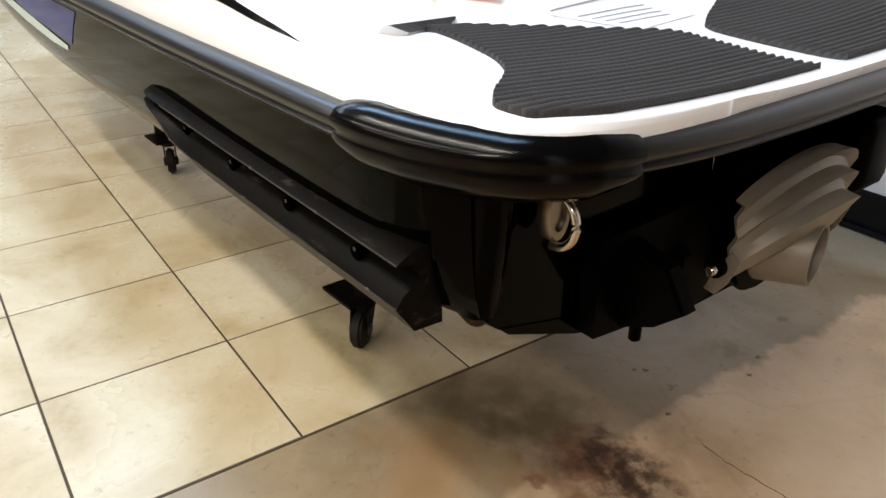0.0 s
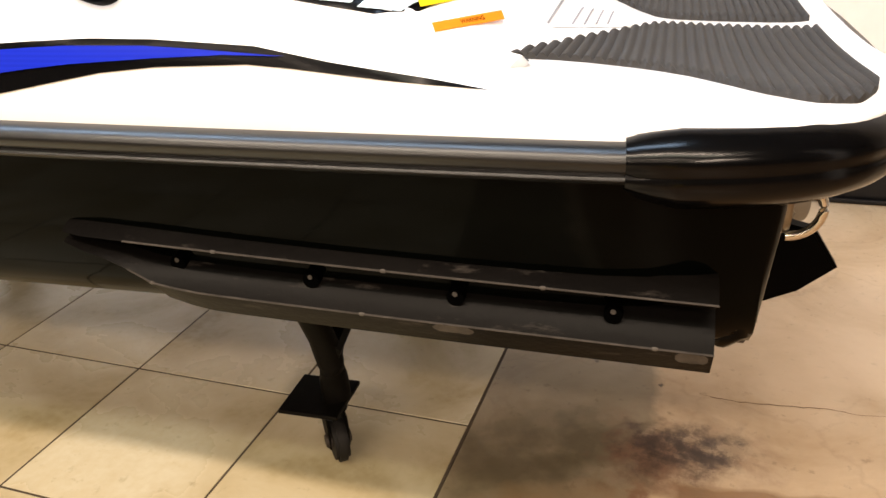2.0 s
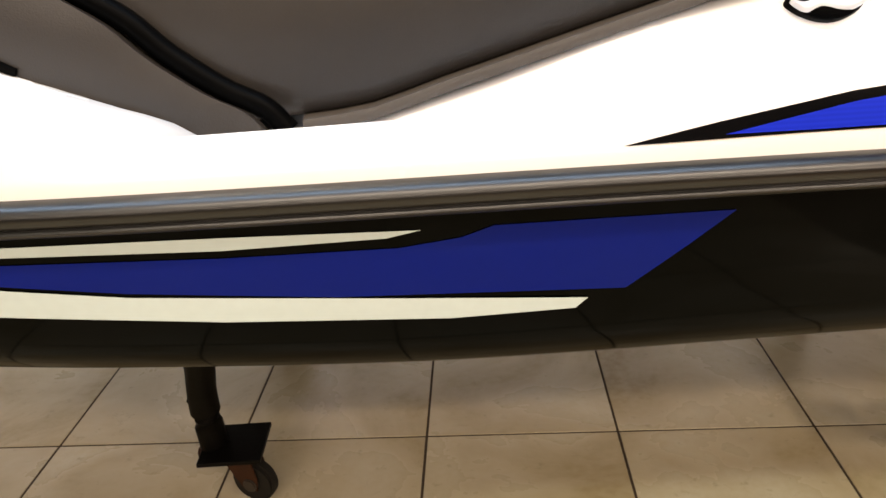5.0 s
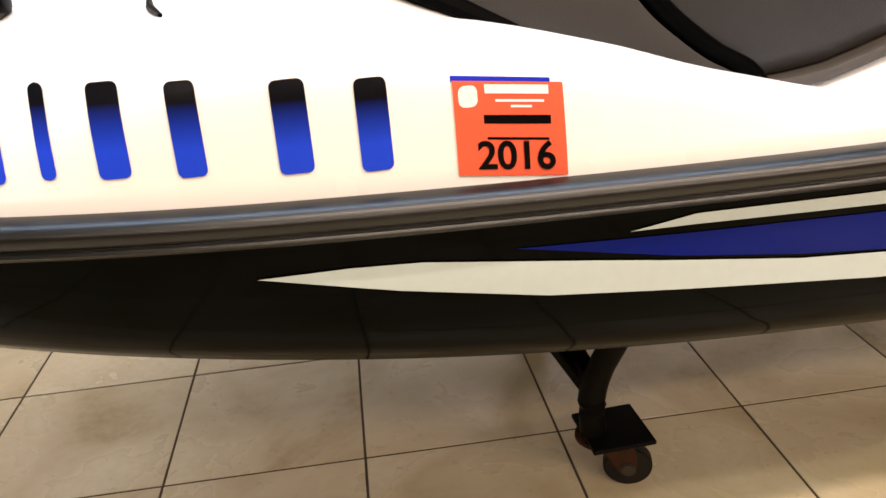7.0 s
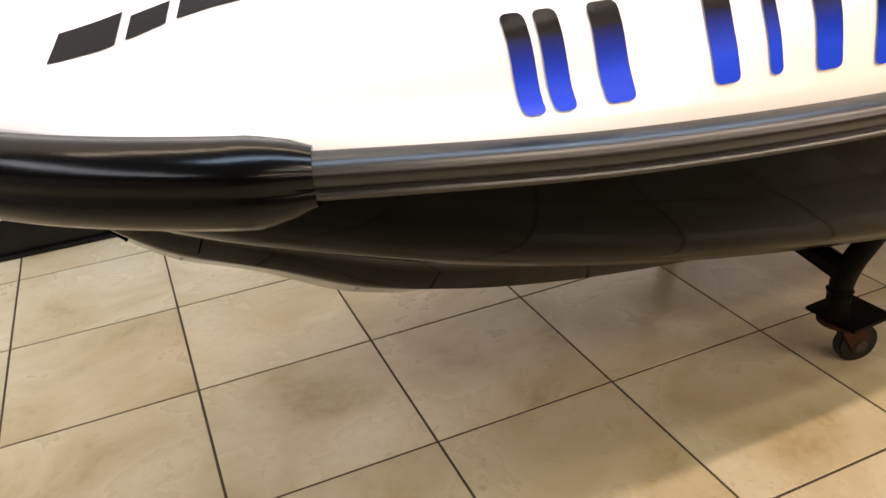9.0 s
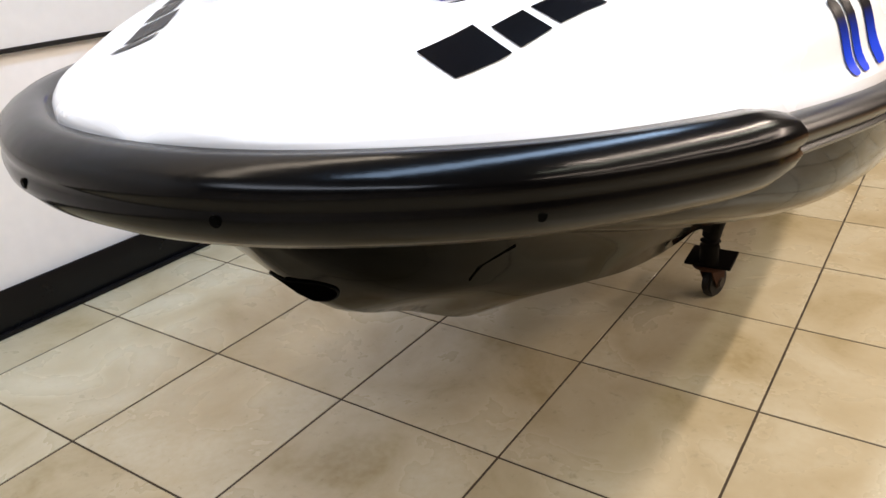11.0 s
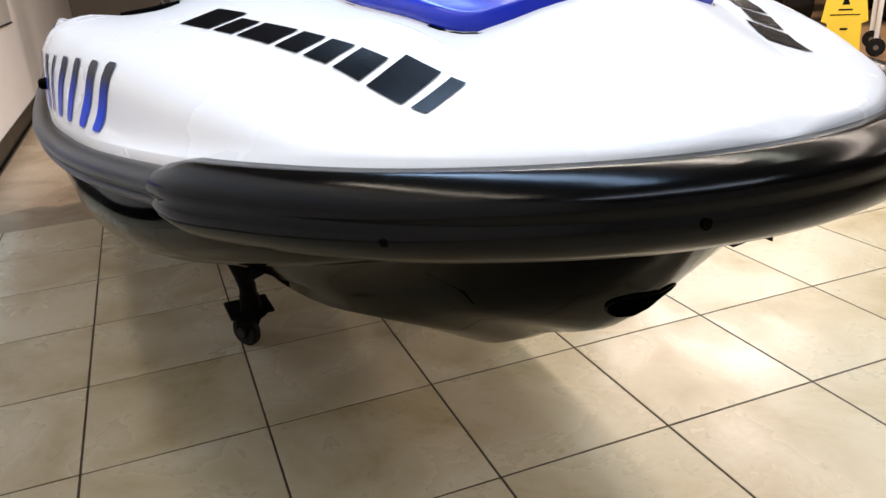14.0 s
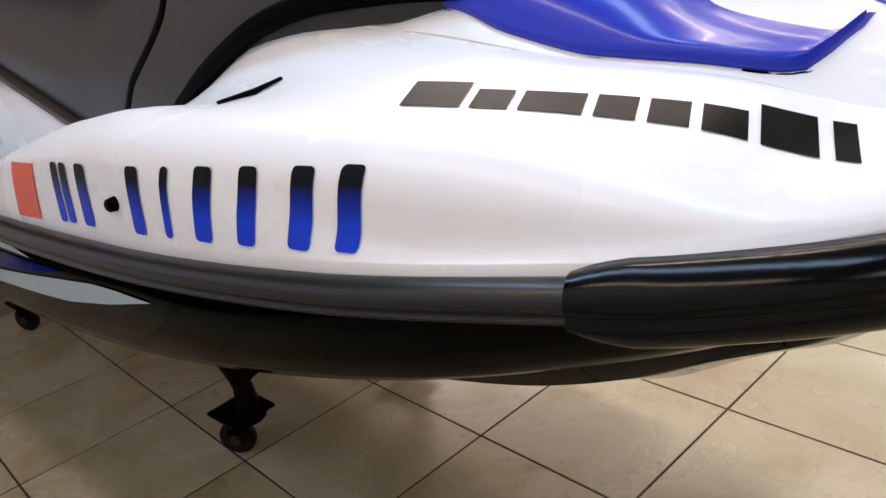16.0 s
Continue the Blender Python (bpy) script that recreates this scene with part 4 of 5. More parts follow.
# a low step in the deck ahead of the mat, its aft face dark
ahead = Vector((0.168, 0.088, 0)).normalized()
low_a, low_b, top_a, top_b = Vector((-0.042, 0.231, 0.624)), Vector((-0.132, 0.372, 0.645)), Vector((-0.046, 0.234, 0.636)), Vector((-0.130, 0.400, 0.657))
rows, face = [], []
for k in range(9):
    p, q = low_a.lerp(low_b, k / 8), top_a.lerp(top_b, k / 8)
    r, t = q + ahead * 0.006, q + ahead * 0.016
    rows.append([(p.x + 0.004, p.y, 0.60), tuple(p + ahead * 0.001), tuple(q), (r.x, r.y, (q.z + min(q.z, deck_z(t.x, t.y))) / 2 + 0.002), (t.x, t.y, min(q.z, deck_z(t.x, t.y)) - 0.004)])
    face.append([p - ahead * 0.001, q - ahead * 0.001 - Vector((0, 0, 0.0008))])
step = part("footwell_step", loft(rows, caps=True), M_GEL, ski, sharp=50)
part("mat_riser", loft(face), M_MAT, step, "low dark foam riser ahead of the mat", smooth=False)

# graphics: thin vinyl laid on the surfaces
TREE = {}
for ob in (deck, hull):
    TREE[ob.name] = BVHTree.FromPolygons([v.co.copy() for v in ob.data.vertices], [tuple(p.vertices) for p in ob.data.polygons])


def vinyl(name, outline, kind, target, material, lift=0.0012, label="", step=0.02, parent=None, tilt=0.22, outer=False, yref=0.51):
    """A sticker of the given outline, laid on a surface. kind: port or starboard (outline in x, z), or top (outline in x, y)."""
    bm = bmesh.new()
    side = {"port": 1, "starboard": -1, "top": 0}[kind]
    pts = [Vector((x, side * 0.9, v + (0.9 - yref) * tilt)) if side else Vector((x, v, 1.3)) for x, v in outline]
    way = Vector((0, -side, -tilt)).normalized() if side else Vector((0, 0, -1))
    bm.faces.new([bm.verts.new(p) for p in pts])
    lo = [min(p[k] for p in pts) for k in range(3)]
    hi = [max(p[k] for p in pts) for k in range(3)]
    for k in range(3):
        v = lo[k] + step
        while v < hi[k] and hi[k] - lo[k] > 1e-4:
            no = Vector((0, 0, 0))
            no[k] = 1
            co = Vector((0, 0, 0))
            co[k] = v
            bmesh.ops.bisect_plane(bm, geom=bm.verts[:] + bm.edges[:] + bm.faces[:], plane_co=co, plane_no=no)
            v += step
    bmesh.ops.triangulate(bm, faces=[f for f in bm.faces if len(f.verts) > 4])
    for v in bm.verts:
        hit, normal, _, _ = TREE[target.name].ray_cast(v.co, way)
        if hit is None:
            hit, normal, _, _ = TREE[target.name].find_nearest(v.co + way * 0.4)
        if outer and abs(hit.y) < 0.46:
            hit, normal, _, _ = TREE[target.name].find_nearest(Vector((v.co.x, side * 0.5, v.co.z - (0.9 - yref) * tilt)))
        if normal.dot(way) > 0:
            normal = -normal
        v.co = hit + normal * lift
    ob = part(name, bm, material, ski if parent is None else parent, label)
    return ob


SW_TOP = [(0.782, 0.633), (0.70, 0.649), (0.577, 0.670), (0.475, 0.680), (0.353, 0.690), (0.26, 0.694), (0.19, 0.693), (0.09, 0.687), (0.02, 0.673), (-0.06, 0.661), (-0.125, 0.650)]
SW_LOW = [(-0.03, 0.658), (0.05, 0.667), (0.096, 0.671), (0.189, 0.668), (0.25, 0.662), (0.306, 0.652), (0.36, 0.642), (0.404, 0.634), (0.504, 0.635), (0.62, 0.635), (0.70, 0.634)]
SB_TOP = [(0.691, 0.638), (0.63, 0.650), (0.578, 0.660), (0.50, 0.670), (0.426, 0.679), (0.35, 0.684), (0.282, 0.687), (0.2, 0.687), (0.143, 0.684), (0.06, 0.678)]
SB_LOW = [(0.12, 0.679), (0.189, 0.676), (0.282, 0.670), (0.33, 0.665), (0.379, 0.659), (0.43, 0.651), (0.462, 0.642), (0.484, 0.638), (0.6, 0.6375)]
HB = [(1.52, 0.564), (1.366, 0.557), (1.154, 0.550), (0.99, 0.549), (0.93, 0.556), (0.90, 0.566), (0.675, 0.566), (0.715, 0.535), (0.774, 0.491), (1.053, 0.501), (1.25, 0.519), (1.373, 0.536)]
WU = [(1.42, 0.566), (1.36, 0.575), (1.15, 0.571), (0.967, 0.566), (1.0, 0.560), (1.153, 0.558), (1.364, 0.565)]
WL = [(1.735, 0.566), (1.66, 0.566), (1.6, 0.563), (1.45, 0.543), (1.373, 0.532), (1.25, 0.515), (1.16, 0.508), (1.0, 0.496), (0.81, 0.483), (0.822, 0.472), (0.944, 0.469), (1.165, 0.481), (1.36, 0.500), (1.49, 0.514), (1.62, 0.539)]
for kind in ("port", "starboard"):
    vinyl("swoosh_outline", SW_TOP + SW_LOW, kind, deck, M_INK, 0.0012, outer=True, step=0.01)
    vinyl("swoosh", SB_TOP + SB_LOW, kind, deck, M_SWOOSH, 0.0028, "blue swoosh graphic", outer=True, step=0.01)
    vinyl("hull_flash", HB, kind, hull, M_SHADEDBLUE, 0.0012, "blue hull graphic")
    vinyl("hull_stripe", WU, kind, hull, M_STRIPE, 0.0018, "thin white hull stripe")
    vinyl("hull_stripe", WL, kind, hull, M_STRIPE, 0.0018, "white hull stripe")


def rounded(x0, x1, z0, z1, r, lean=0.0):
    out = []
    for cx, cz, a0 in ((x1 - r, z1 - r, 0), (x0 + r, z1 - r, 90), (x0 + r, z0 + r, 180), (x1 - r, z0 + r, 270)):
        for k in range(4):
            a = radians(a0 + 30 * k)
            z = cz + r * math.sin(a)
            out.append((cx + r * math.cos(a) + lean * (z - z0), z))
    return out


# registration shown as plain bars
for kind, bars in (("port", [(2.069, 0.021), (2.046, 0.021), (2.004, 0.029), (1.917, 0.027), (1.874, 0.014), (1.825, 0.030), (1.768, 0.028), (1.690, 0.033), (1.628, 0.031)]),
                   ("starboard", [(1.582, 0.021), (1.605, 0.021), (1.649, 0.030), (1.760, 0.027), (1.811, 0.014), (1.865, 0.030), (1.923, 0.028), (1.986, 0.031), (2.036, 0.029)])):
    for x, w in bars:
        z0 = min(0.647 + 0.075 * (x - 1.63), 0.665) if kind == "port" else 0.657 + 0.05 * (x - 1.85)
        h = 0.072
        vinyl("registration_bar", rounded(x - w * 0.40, x + w * 0.40, z0, z0 + h, 0.005, 0.0 if kind == "port" else -0.05), kind, deck, M_FADE, 0.0016, "plain bar fading from blue to black", tilt=0.12, step=0.008)

# registration sticker with its year
for kind, corners in (("port", [(1.475, 0.624), (1.565, 0.634), (1.565, 0.710), (1.477, 0.700)]), ("starboard", [(1.440, 0.632), (1.512, 0.636), (1.516, 0.708), (1.444, 0.704)])):
    st = vinyl("year_sticker", corners, kind, deck, M_RED, 0.0014, "red-orange registration sticker")
    if kind == "port":
        vinyl("old_sticker", [(1.487, 0.700), (1.566, 0.709), (1.566, 0.714), (1.487, 0.7045)], kind, deck, M_BLUE, 0.0010, "edge of a blue older sticker")
        vinyl("state_mark", rounded(1.546, 1.561, 0.688, 0.705, 0.005), kind, deck, M_PAPER, 0.0020, parent=st)
        for a, b, z, h in ((1.489, 1.540, 0.6965, 0.007), (1.493, 1.532, 0.690, 0.002), (1.503, 1.520, 0.6855, 0.002)):
            vinyl("print_bar", [(a, z - 0.006 + 0.11 * (a - 1.475)), (b, z - 0.006 + 0.11 * (b - 1.475)), (b, z - 0.006 + h + 0.11 * (b - 1.475)), (a, z - 0.006 + h + 0.11 * (a - 1.475))], kind, deck, M_PAPER, 0.0020, parent=st)
        vinyl("print_bar", [(1.488, 0.668), (1.542, 0.674), (1.542, 0.681), (1.488, 0.675)], kind, deck, M_INK, 0.0020, parent=st)
        vinyl("print_bar", [(1.490, 0.655), (1.540, 0.661), (1.540, 0.663), (1.490, 0.657)], kind, deck, M_INK, 0.0020, parent=st)
        txt = bpy.data.curves.new("year_text", "FONT")
        txt.body, txt.size, txt.align_x = "2016", 0.032, "CENTER"
        txt.offset = 0.0007
        tob = new("year_text", txt)
        dg = bpy.context.evaluated_depsgraph_get()
        tm = bpy.data.meshes.new_from_object(tob.evaluated_get(dg))
        bpy.data.objects.remove(tob)
        bm = bmesh.new()
        bm.from_mesh(tm)
        for v in bm.verts:
            x = 1.517 - v.co.x
            at = Vector((x, 0.9, 0.630 + v.co.y + 0.11 * (x - 1.475) + 0.39 * 0.22))
            hit, normal, _, _ = TREE[deck.name].ray_cast(at, Vector((0, -1, -0.22)).normalized())
            v.co = hit + (normal if normal.y > 0 else -normal) * 0.0022
        part("year_print", bm, M_INK, st, "black printed year", smooth=False)

# maker's mark as plain slanted blocks
LET = [(0.0, 0.165, 1.0), (0.175, 0.28, 0.74), (0.29, 0.45, 0.74), (0.46, 0.565, 0.74), (0.575, 0.675, 0.74), (0.685, 0.79, 0.74), (0.80, 0.925, 1.0), (0.94, 1.0, 1.0)]
for s in (1, -1):
    for a, b, h in LET:
        q = []
        for u, v in ((a + 0.004, 0), (b - 0.010, 0), (b - 0.010, h), (a + 0.004, h)):
            if s > 0:
                q.append((2.378 - 0.358 * u - 0.016 * v, 0.189 + 0.152 * u - 0.044 * v))
            else:
                q.append((2.014 + 0.356 * u - 0.018 * v, -0.353 + 0.136 * u + 0.046 * v))
        vinyl("mark_block", q, "top", deck, M_LOGO, 0.0012, "black plain logo block")

# model mark: blue and white plain blocks on a black ground, on the seat base
for kind in ("port", "starboard"):
    vinyl("model_mark", [(0.422, 0.700), (0.392, 0.748), (0.19, 0.744), (0.165, 0.730), (0.010, 0.698), (0.030, 0.672), (0.080, 0.660), (0.20, 0.680), (0.24, 0.694)], kind, deck, M_INK, 0.0010, "black ground of the model mark", tilt=0.8, yref=0.215, step=0.01)
    for a, b, z0, z1, m in ((0.412, 0.345, 0.704, 0.744, M_BLUE), (0.339, 0.285, 0.703, 0.743, M_BLUE), (0.279, 0.225, 0.699, 0.742, M_BLUE), (0.210, 0.197, 0.700, 0.712, M_STRIPE), (0.192, 0.172, 0.686, 0.730, M_STRIPE), (0.165, 0.112, 0.679, 0.722, M_STRIPE), (0.104, 0.050, 0.669, 0.704, M_STRIPE)):
        vinyl("model_block", [(a, z0), (b, z0 - 0.003), (b - 0.020, z1 - 0.004), (a - 0.020, z1)], kind, deck, m, 0.0024, tilt=0.8, yref=0.215, step=0.01)
    sgn = 1 if kind == "port" else -1
    cm = Matrix.Translation((0.469, sgn * 0.226, 0.712)) @ pose(0, 0, 0, sgn * -68, 0, 0)
    shape = spline([(0.047, 0.002 * sgn, 0), (0.026, 0.019 * sgn, 0), (-0.006, 0.027 * sgn, 0), (-0.032, 0.021 * sgn, 0), (-0.048, 0.004 * sgn, 0), (-0.034, -0.012 * sgn, 0), (-0.008, -0.026 * sgn, 0), (0.022, -0.020 * sgn, 0)], 6, closed=True)
    bm = loft([[cm @ Vector((p.x * k, p.y * k, z)) for p in shape] for k, z in ((1.0, -0.010), (1.0, 0.003), (0.94, 0.007), (0.80, 0.009), (0.45, 0.0105), (0.05, 0.011))], close_cols=True, caps=True)
    badge = part("side_badge", bm, M_BLACK, ski, "black eye-shaped badge with a silver wave")
    wave_line = spline([(0.046, 0.001, 0), (0.028, 0.009, 0), (0.008, 0.004, 0), (-0.012, 0.008, 0), (-0.030, 0.009, 0), (-0.047, 0.004, 0)], 6)
    widths = [0.0015 + 0.0075 * math.sin(math.pi * min(1, (k + 0.5) / len(wave_line))) ** 0.6 for k in range(len(wave_line))]
    rows = [[cm @ Vector((p.x, sgn * (p.y + w * a), 0.0085 + 0.004 * (1 - a * a) - 0.05 * abs(p.x) ** 1.0 * 0.06)) for a in (-1, -0.6, 0, 0.6, 1)] for p, w in zip(wave_line, widths)]
    part("band", loft(rows), M_SILVER, badge, "silver wave band")
    bm = bmesh.new()
    bmesh.ops.create_uvsphere(bm, u_segments=20, v_segments=12, radius=0.011, matrix=cm @ Matrix.Translation((-0.006, -0.011 * sgn, 0.007)) @ Matrix.Diagonal((1.2, 0.8, 0.5, 1)))
    part("boss", bm, M_LOGO, badge)

# warning labels
def strip_label(a, b, width, material, label):
    """A flat printed strip from a to b on the sloping deck, its width up the slope."""
    a, b = Vector(a), Vector(b)
    inboard = Vector((a.y - b.y, b.x - a.x, 0)).normalized()
    across = (inboard * 0.6 + Vector((0, 0, 0.8))) * width
    ring = [a, b, b + across, a + across]
    lift = 0.0
    for k in range(11):
        for m in range(4):
            p = a.lerp(b, k / 10) + across * (m / 3)
            lift = max(lift, TREE["deck"].ray_cast(Vector((p.x, p.y, 1.3)), Vector((0, 0, -1)))[0].z - p.z)
    ring = [p + Vector((0, 0, lift + 0.0008)) for p in ring]
    bm = bmesh.new()
    bm.faces.new([bm.verts.new(p) for p in ring])
    up = bmesh.ops.extrude_face_region(bm, geom=bm.faces[:])
    bmesh.ops.translate(bm, verts=[v for v in up["geom"] if isinstance(v, bmesh.types.BMVert)], vec=(0, 0, 0.0006))
    return part("warning_label", bm, material, ski, label, smooth=False), [p + Vector((0, 0, 0.0006)) for p in ring]


strip_label((0.028, 0.209, 0.671), (-0.042, 0.141, 0.675), 0.012, M_YELLOW, "yellow label strip")
strip, ring = strip_label((0.002, 0.241, 0.638), (-0.068, 0.173, 0.641), 0.012, M_ORANGE, "orange warning label strip")
cu = bpy.data.curves.new("label_text", "FONT")
cu.body, cu.size, cu.offset = "WARNING", 1.0, 0.01
tob = new("label_text", cu)
tm = bpy.data.meshes.new_from_object(tob.evaluated_get(bpy.context.evaluated_depsgraph_get()))
bpy.data.objects.remove(tob)
bm = bmesh.new()
bm.from_mesh(tm)
wide = max(v.co.x for v in bm.verts)
for v in bm.verts:
    u, w = 0.38 + 0.34 * v.co.x / wide, 0.28 + 0.50 * v.co.y / 0.73
    low, high = ring[0].lerp(ring[1], u), ring[3].lerp(ring[2], u)
    v.co = low.lerp(high, w) + Vector((0, 0, 0.0004))
part("print", bm, M_INK, strip, "black printed word", smooth=False)
lab = vinyl("notice_label", [(-0.10, 0.15), (-0.215, 0.06), (-0.20, -0.075), (-0.10, -0.05)], "top", deck, M_PAPER, 0.0010, "white notice label")
for k in range(6):
    t = k / 6
    vinyl("print_line", [(-0.112 - 0.085 * t, 0.125 - 0.07 * t), (-0.112 - 0.085 * t, -0.03 - 0.01 * t), (-0.1145 - 0.085 * t, -0.03 - 0.01 * t), (-0.1145 - 0.085 * t, 0.125 - 0.07 * t)], "top", deck, M_GREYINK, 0.0018, parent=lab)

# seam in the hull under the bow
for s in (1, -1):
    pts = []
    for k in range(7):
        hit, normal, _, _ = TREE[hull.name].find_nearest(Vector((2.283 + 0.001 * k, s * (0.196 - 0.008 * k), 0.526 - 0.0075 * k)))
        pts.append(hit)
    part("hull_seam", tube(pts, 0.0008, 6), M_DARKHOLE, ski)

# vent slit and mooring plug on the cowl
for s in (1, -1):
    part("cowl_slit", tube([(1.785, s * 0.400, deck_z(1.785, 0.400) + 0.001), (1.798, s * 0.36, deck_z(1.798, 0.36) + 0.001), (1.803, s * 0.325, deck_z(1.803, 0.325) + 0.001)], [0.002, 0.0035, 0.002], 8), M_BLACK, ski)
part("side_plug", cyl(0.009, 0.016, 20, pose(1.716, -0.512, 0.681, 90, 0, 0), r2=0.007, bevel=0.002), M_BLACK, ski, "black rubber side plug")

# dark housing on the hood
rows = []
for k in range(13):
    u = k / 12
    w = max(math.sin(math.pi * u), 0.02) ** 0.45
    cx, cy = 1.920 + 0.082 * u, 0.348 - 0.015 * u
    rows.append([(cx, cy + 0.045 * w * math.cos(a), deck_z(cx, 0.32) + 0.006 + max(0.0, (0.052 + 0.02 * u) * w * math.sin(a))) for a in [math.pi * q / 12 for q in range(13)]] + [(cx, cy - 0.03 * w, deck_z(cx, 0.32) - 0.02), (cx, cy + 0.03 * w, deck_z(cx, 0.32) - 0.02)])
housing = part("mirror_housing", loft(rows, close_cols=True, caps=True), M_SEAT, ski, "dark grey plastic mirror housing on the hood")
part("gasket", loft([[(1.915 + 0.092 * k / 12, 0.348 - 0.015 * k / 12 + 0.050 * max(math.sin(math.pi * k / 12), 0.05) ** 0.45 * math.cos(a), deck_z(1.9 + 0.125 * k / 12, 0.32) + 0.004 + 0.008 * math.sin(a)) for a in [2 * math.pi * q / 12 for q in range(12)]] for k in range(13)], close_cols=True, caps=True), M_BLACK, housing)

# ---- far things on the showroom floor ----
def wet_floor_sign(m):
    """A folding yellow caution sign: two panels leaning on each other."""
    ob = thing("wet_floor_sign", "yellow plastic folding wet floor sign standing on concrete", "floor sign", m)
    for s in (1, -1):
        lean = Matrix.Translation((0, s * 0.105, 0)) @ pose(0, 0, 0, s * 10.8, 0, 0)
        body = [(-0.105, 0.0), (-0.05, 0.0), (-0.04, 0.015), (0.04, 0.015), (0.05, 0.0), (0.105, 0.0), (0.098, 0.235), (0.135, 0.25), (0.09, 0.55), (-0.09, 0.55), (-0.135, 0.25), (-0.098, 0.235)]
        bm = prism(body, -0.006, 0.006, 0.002)
        bm.transform(lean @ pose(0, 0, 0, 90, 0, 0))
        panel = part("panel", bm, M_YELLOW, ob)
        for outline in ([(-0.085, 0.285), (0.085, 0.285), (0.085, 0.292), (-0.085, 0.292)], [(-0.022, 0.195), (0.022, 0.195), (0.022, 0.208), (-0.022, 0.208)], [(-0.04, 0.315), (0.04, 0.315), (0.04, 0.325), (-0.04, 0.325)], [(-0.022, 0.35), (0.022, 0.35), (0.012, 0.385), (-0.012, 0.385)], [(-0.05, 0.46), (0.05, 0.46), (0.05, 0.475), (-0.05, 0.475)]):
            bm = prism(outline, -0.0075, 0.0075)
            bm.transform(lean @ pose(0, 0, 0, 90, 0, 0))
            part("print_bar", bm, M_INK, panel, smooth=False)
    return ob


def tyre(name, parent, x, y, r, w):
    """A lugged tyre with its rim, its axle along y."""
    prof = [(r * 0.56, -w * 0.42), (r * 0.80, -w * 0.50), (r * 0.95, -w * 0.44), (r, -w * 0.3), (r, w * 0.3), (r * 0.95, w * 0.44), (r * 0.80, w * 0.50), (r * 0.56, w * 0.42)]
    rows = []
    for k in range(48):
        a = 2 * math.pi * k / 48
        g = 1.0 if k % 4 < 2 else 0.95
        rows.append([(x + (q * g if q > r * 0.9 else q) * math.cos(a), y + b, r + (q * g if q > r * 0.9 else q) * math.sin(a)) for q, b in prof])
    wh = part(name, loft(rows, close_rows=True, close_cols=True), M_TYRE, parent)
    part("rim", cyl(r * 0.57, w * 0.7, 28, pose(x, y, r, 90, 0, 0), bevel=0.01), M_HUB, wh)
    return wh


def quad(m):
    """A parked quad bike: four tyres, frame, fenders, seat and front guard."""
    ob = thing("quad_bike", "dark parked quad bike with knobbly tyres", "quad bike", m, "parked quad bikes")
    for x in (0.62, -0.62):
        for y in (0.40, -0.40):
            tyre("wheel", ob, x, y, 0.31, 0.24)
        part("axle", tube([(x, -0.3, 0.31), (x, 0.3, 0.31)], 0.025, 8), M_IRON, ob)
        part("fender", loft([[(x - 0.42 * math.cos(a), y, 0.36 + 0.36 * math.sin(a)) for y in (-0.56, -0.3, 0.3, 0.56)] for a in [math.pi * (0.12 + 0.76 * k / 10) for k in range(11)]]), M_DARKPL, ob)
    part("frame", box(-0.6, 0.6, -0.16, 0.16, 0.30, 0.62, 0.05), M_IRON, ob)
    part("seat", box(-0.62, 0.12, -0.17, 0.17, 0.70, 0.86, 0.06, 3), M_SEAT, ob)
    part("nose", box(0.30, 0.86, -0.22, 0.22, 0.55, 0.86, 0.07, 3), M_DARKPL, ob)
    part("front_guard", tube(spline([(0.9, -0.28, 0.36), (1.0, -0.28, 0.55), (0.98, -0.2, 0.78), (0.98, 0.2, 0.78), (1.0, 0.28, 0.55), (0.9, 0.28, 0.36)], 5), 0.018, 8), M_HUB, ob, "grey steel tube guard")
    part("steering_bar", tube(spline([(0.12, -0.38, 1.05), (0.22, -0.15, 1.04), (0.26, 0, 0.95), (0.22, 0.15, 1.04), (0.12, 0.38, 1.05)], 5), 0.014, 8), M_IRON, ob)
    return ob


wet_floor_sign(pose(-0.93, 3.80, 0, 0, 0, 43))
quad(pose(-2.97, 5.9, 0, 0, 0, -40))
quad(pose(-7.0, 3.4, 0, 0, 0, 5))
quad(pose(-1.55, 5.75, 0, 0, 0, -40))
stand = thing("wheeled_stand", "light grey tube stand on black wheels", "stand", pose(-0.87, 4.03, 0, 0, 0, 45))
for x, y in ((0.0, 0.0), (0.5, 0.0), (0.0, 0.45), (0.5, 0.45)):
    wh = part("wheel", cyl(0.058, 0.035, 28, pose(x, y, 0.058, 90, 0, 0), bevel=0.01), M_TYRE, stand)
    part("hub", cyl(0.02, 0.042, 16, pose(x, y, 0.058, 90, 0, 0), bevel=0.004), M_HUB, wh)
    part("post", tube([(x, y + 0.027, 0.058), (x, y + 0.027, 0.20), (x + 0.02, y + 0.03, 0.9)], 0.016, 10), M_SIGN, stand)
part("shelf", box(-0.03, 0.55, 0.0, 0.49, 0.60, 0.62, 0.006), M_SIGN, stand)
part("top_rail", tube([(0.02, 0.03, 0.9), (0.52, 0.03, 0.9), (0.52, 0.48, 0.9), (0.02, 0.48, 0.9), (0.02, 0.03, 0.9)], 0.016, 10), M_SIGN, stand)
tagged(link("pillar", box(-3.1, -2.75, 0.72, 1.10, 0, CEIL, 0.006), M_SIGN), "white painted square pillar", "pillar", kind="structure")

# ---- the dolly ----
dolly = thing("dolly", "black steel dolly with four rusty swivel casters under the hull", "dolly", SKI)
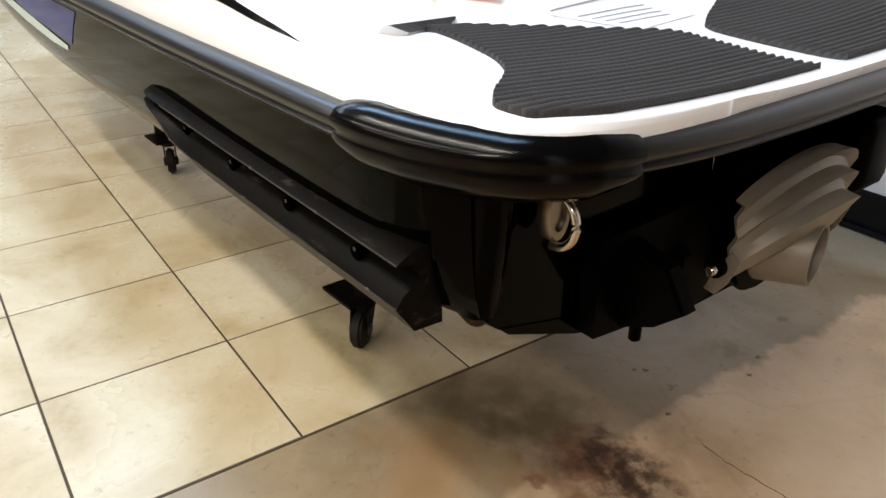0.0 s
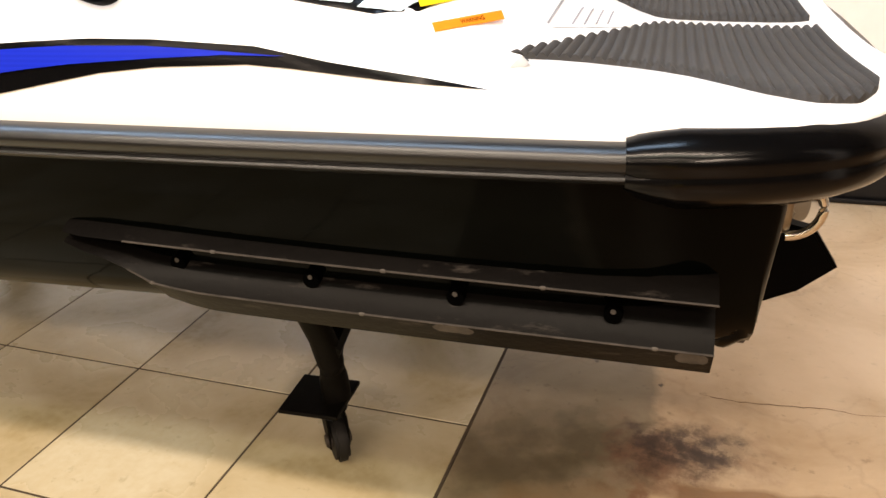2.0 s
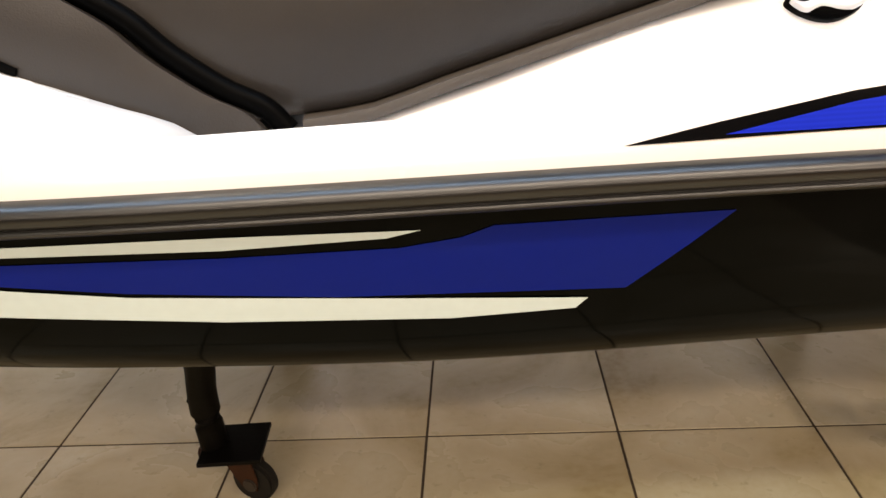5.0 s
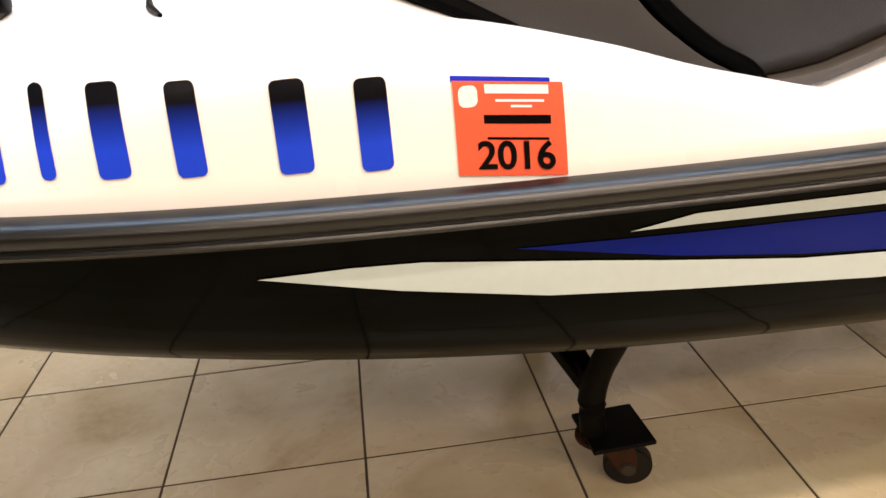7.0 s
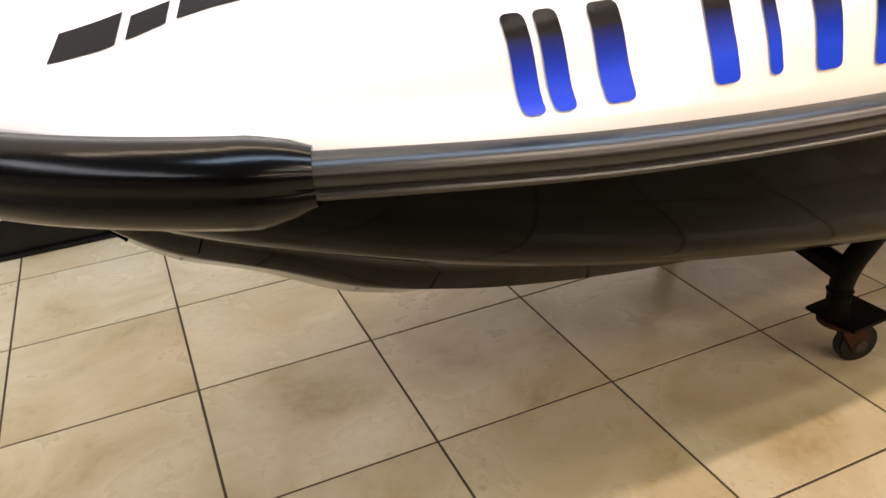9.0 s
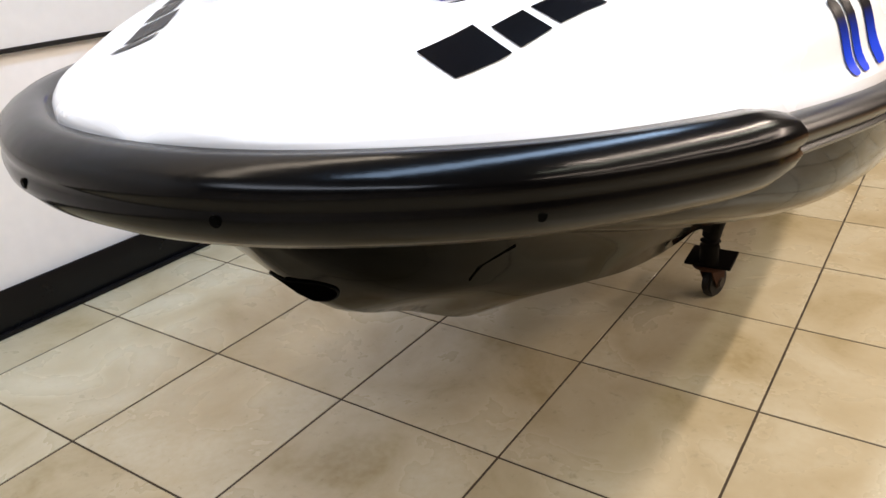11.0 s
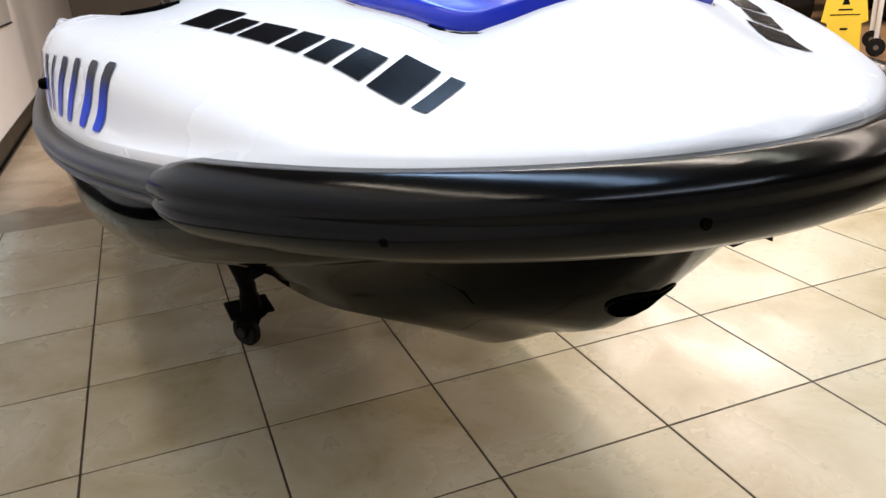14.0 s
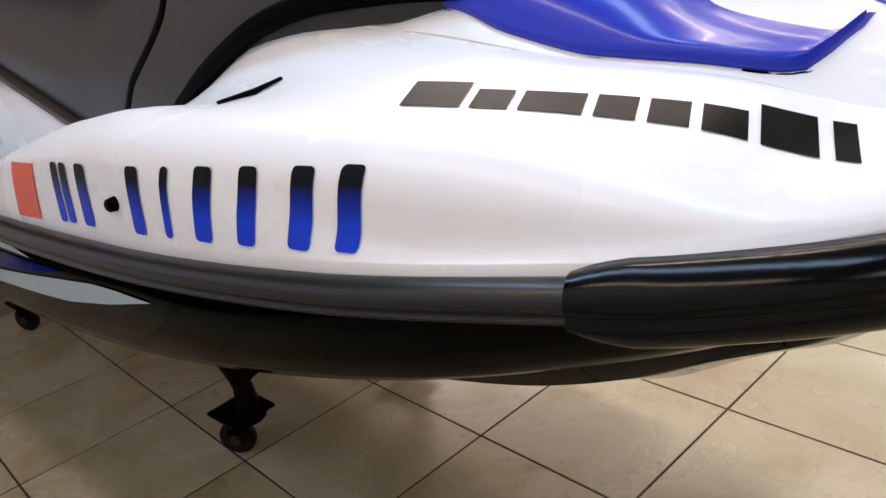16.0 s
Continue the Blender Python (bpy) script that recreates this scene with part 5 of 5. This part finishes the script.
# wheel place, side, turn of the swivel, paint
CASTERS = [(0.189, 0.262, -53, M_IRON), (0.189, -0.262, 30, M_IRON), (1.266, 0.214, -20, M_RUST), (1.274, -0.246, 35, M_IRON)]
for xw, yw, turn, paint in CASTERS:
    s = 1 if yw > 0 else -1
    swivel = Matrix.Translation((xw, yw, 0)) @ pose(0, 0, 0, 0, 0, turn)
    pivot = swivel @ Vector((0.018, 0, 0))
    x, y = pivot.x + (0.018 if xw < 1 else 0.006), pivot.y
    xl = x + (0.034 if xw > 1 else -0.026)
    ahead, lean = (0.060, 0.024) if xw > 1 else (0.030, -0.010)
    leg = tube(spline([(xl - 1.3 * lean, y + s * 0.060, 0.355), (xl - lean, y + s * 0.042, 0.300), (xl - 0.6 * lean, y + s * 0.025, 0.255), (xl - 0.2 * lean, y + s * 0.010, 0.212), (xl, y, 0.165), (xl - 0.003, y, 0.104)], 6), 0.0225, 12, 0.85)
    part("leg", leg, M_IRON, dolly)
    foot, head = Vector((xl, y, 0.186)), Vector((xl + ahead, y - s * 0.165, 0.268))
    along = (head - foot).normalized()
    turn_to = along.to_track_quat("Z", "Y").to_matrix().to_4x4()
    part("brace", box(-0.019, 0.019, -0.010, 0.010, -0.01, (head - foot).length, 0.002, 1, Matrix.Translation(foot) @ turn_to), M_IRON, dolly)
    part("foot_plate", box(x - 0.048, x + 0.048, y - 0.048, y + 0.048, 0.097, 0.104, 0.001, 1), M_IRON, dolly, smooth=False)
    ca = part("caster", cyl(0.024, 0.018, 20, pose(pivot.x, pivot.y, 0.088), bevel=0.003), paint, dolly, "swivel caster")
    part("swivel_plate", cyl(0.036, 0.006, 24, pose(x + (0.022 if xw > 1 else 0.0), y, 0.0935), bevel=0.001), paint, ca)
    for d in (-0.0165, 0.0135):
        bm = plate([(-0.008, 0.080), (0.042, 0.080), (0.034, 0.062), (0.011, 0.026), (-0.011, 0.026), (-0.014, 0.050)], d, 0.003, 0.0008)
        bm.transform(swivel)
        part("fork", bm, paint, ca)
    wheel = part("wheel", cyl(0.037, 0.022, 32, swivel @ pose(0, 0, 0.037, 90, 0, 0), bevel=0.005), M_TYRE, ca)
    part("hub", cyl(0.012, 0.040, 20, swivel @ pose(0, 0, 0.037, 90, 0, 0), bevel=0.002), M_DARKHUB, wheel)
for x, y0, y1 in ((0.183, -0.262, 0.262), (1.326, -0.246, 0.224)):
    part("cross_beam", tube([(x, y0, 0.195), (x + 0.01, y0 * 0.3, 0.235), (x + 0.01, 0, 0.238), (x + 0.01, y1 * 0.3, 0.235), (x, y1, 0.195)], 0.016, 8), M_IRON, dolly)
for y in (0.10, -0.10):
    part("long_beam", box(0.10, 1.42, y - 0.018, y + 0.018, 0.222, 0.262, 0.004), M_IRON, dolly)

# ---- floor tiles ----
def tile_bm(w, h):
    return box(0.0022, w - 0.0022, 0.0022, h - 0.0022, -0.005, 0.0, 0.0006, 1)


me = None
for i in range(15):
    for j in range(-4, 9):
        y0 = max(j * T, WALL_Y)
        h = (j + 1) * T - y0
        if h < 0.05:
            continue
        if abs(h - T) < 1e-6 and me is not None:
            ob = new("tile", me)
            ob.parent = floor
        else:
            ob = link("tile", tile_bm(T, h), M_TILE, floor)
            if abs(h - T) < 1e-6:
                me = ob.data
        ob.location = (i * T, y0, 0)
verts, faces = [], []
for i in range(24):
    for j in range(-4, 27):
        if i < 15 and j < 9:
            continue
        a, b, c, d = i * T + 0.0022, (i + 1) * T - 0.0022, max(j * T, WALL_Y) + 0.0022, (j + 1) * T - 0.0022
        k = len(verts)
        verts += [(a, c, 0), (b, c, 0), (b, d, 0), (a, d, 0), (a, c, -0.004), (b, c, -0.004), (b, d, -0.004), (a, d, -0.004)]
        faces += [tuple(k + q for q in f) for f in ((0, 1, 2, 3), (0, 4, 5, 1), (1, 5, 6, 2), (2, 6, 7, 3), (3, 7, 4, 0))]
me = bpy.data.meshes.new("far_tiles")
me.from_pydata(verts, [], faces)
me.materials.append(M_TILE)
far = new("far_tiles", me)
far.parent = floor
tagged(far, kind="stuff")
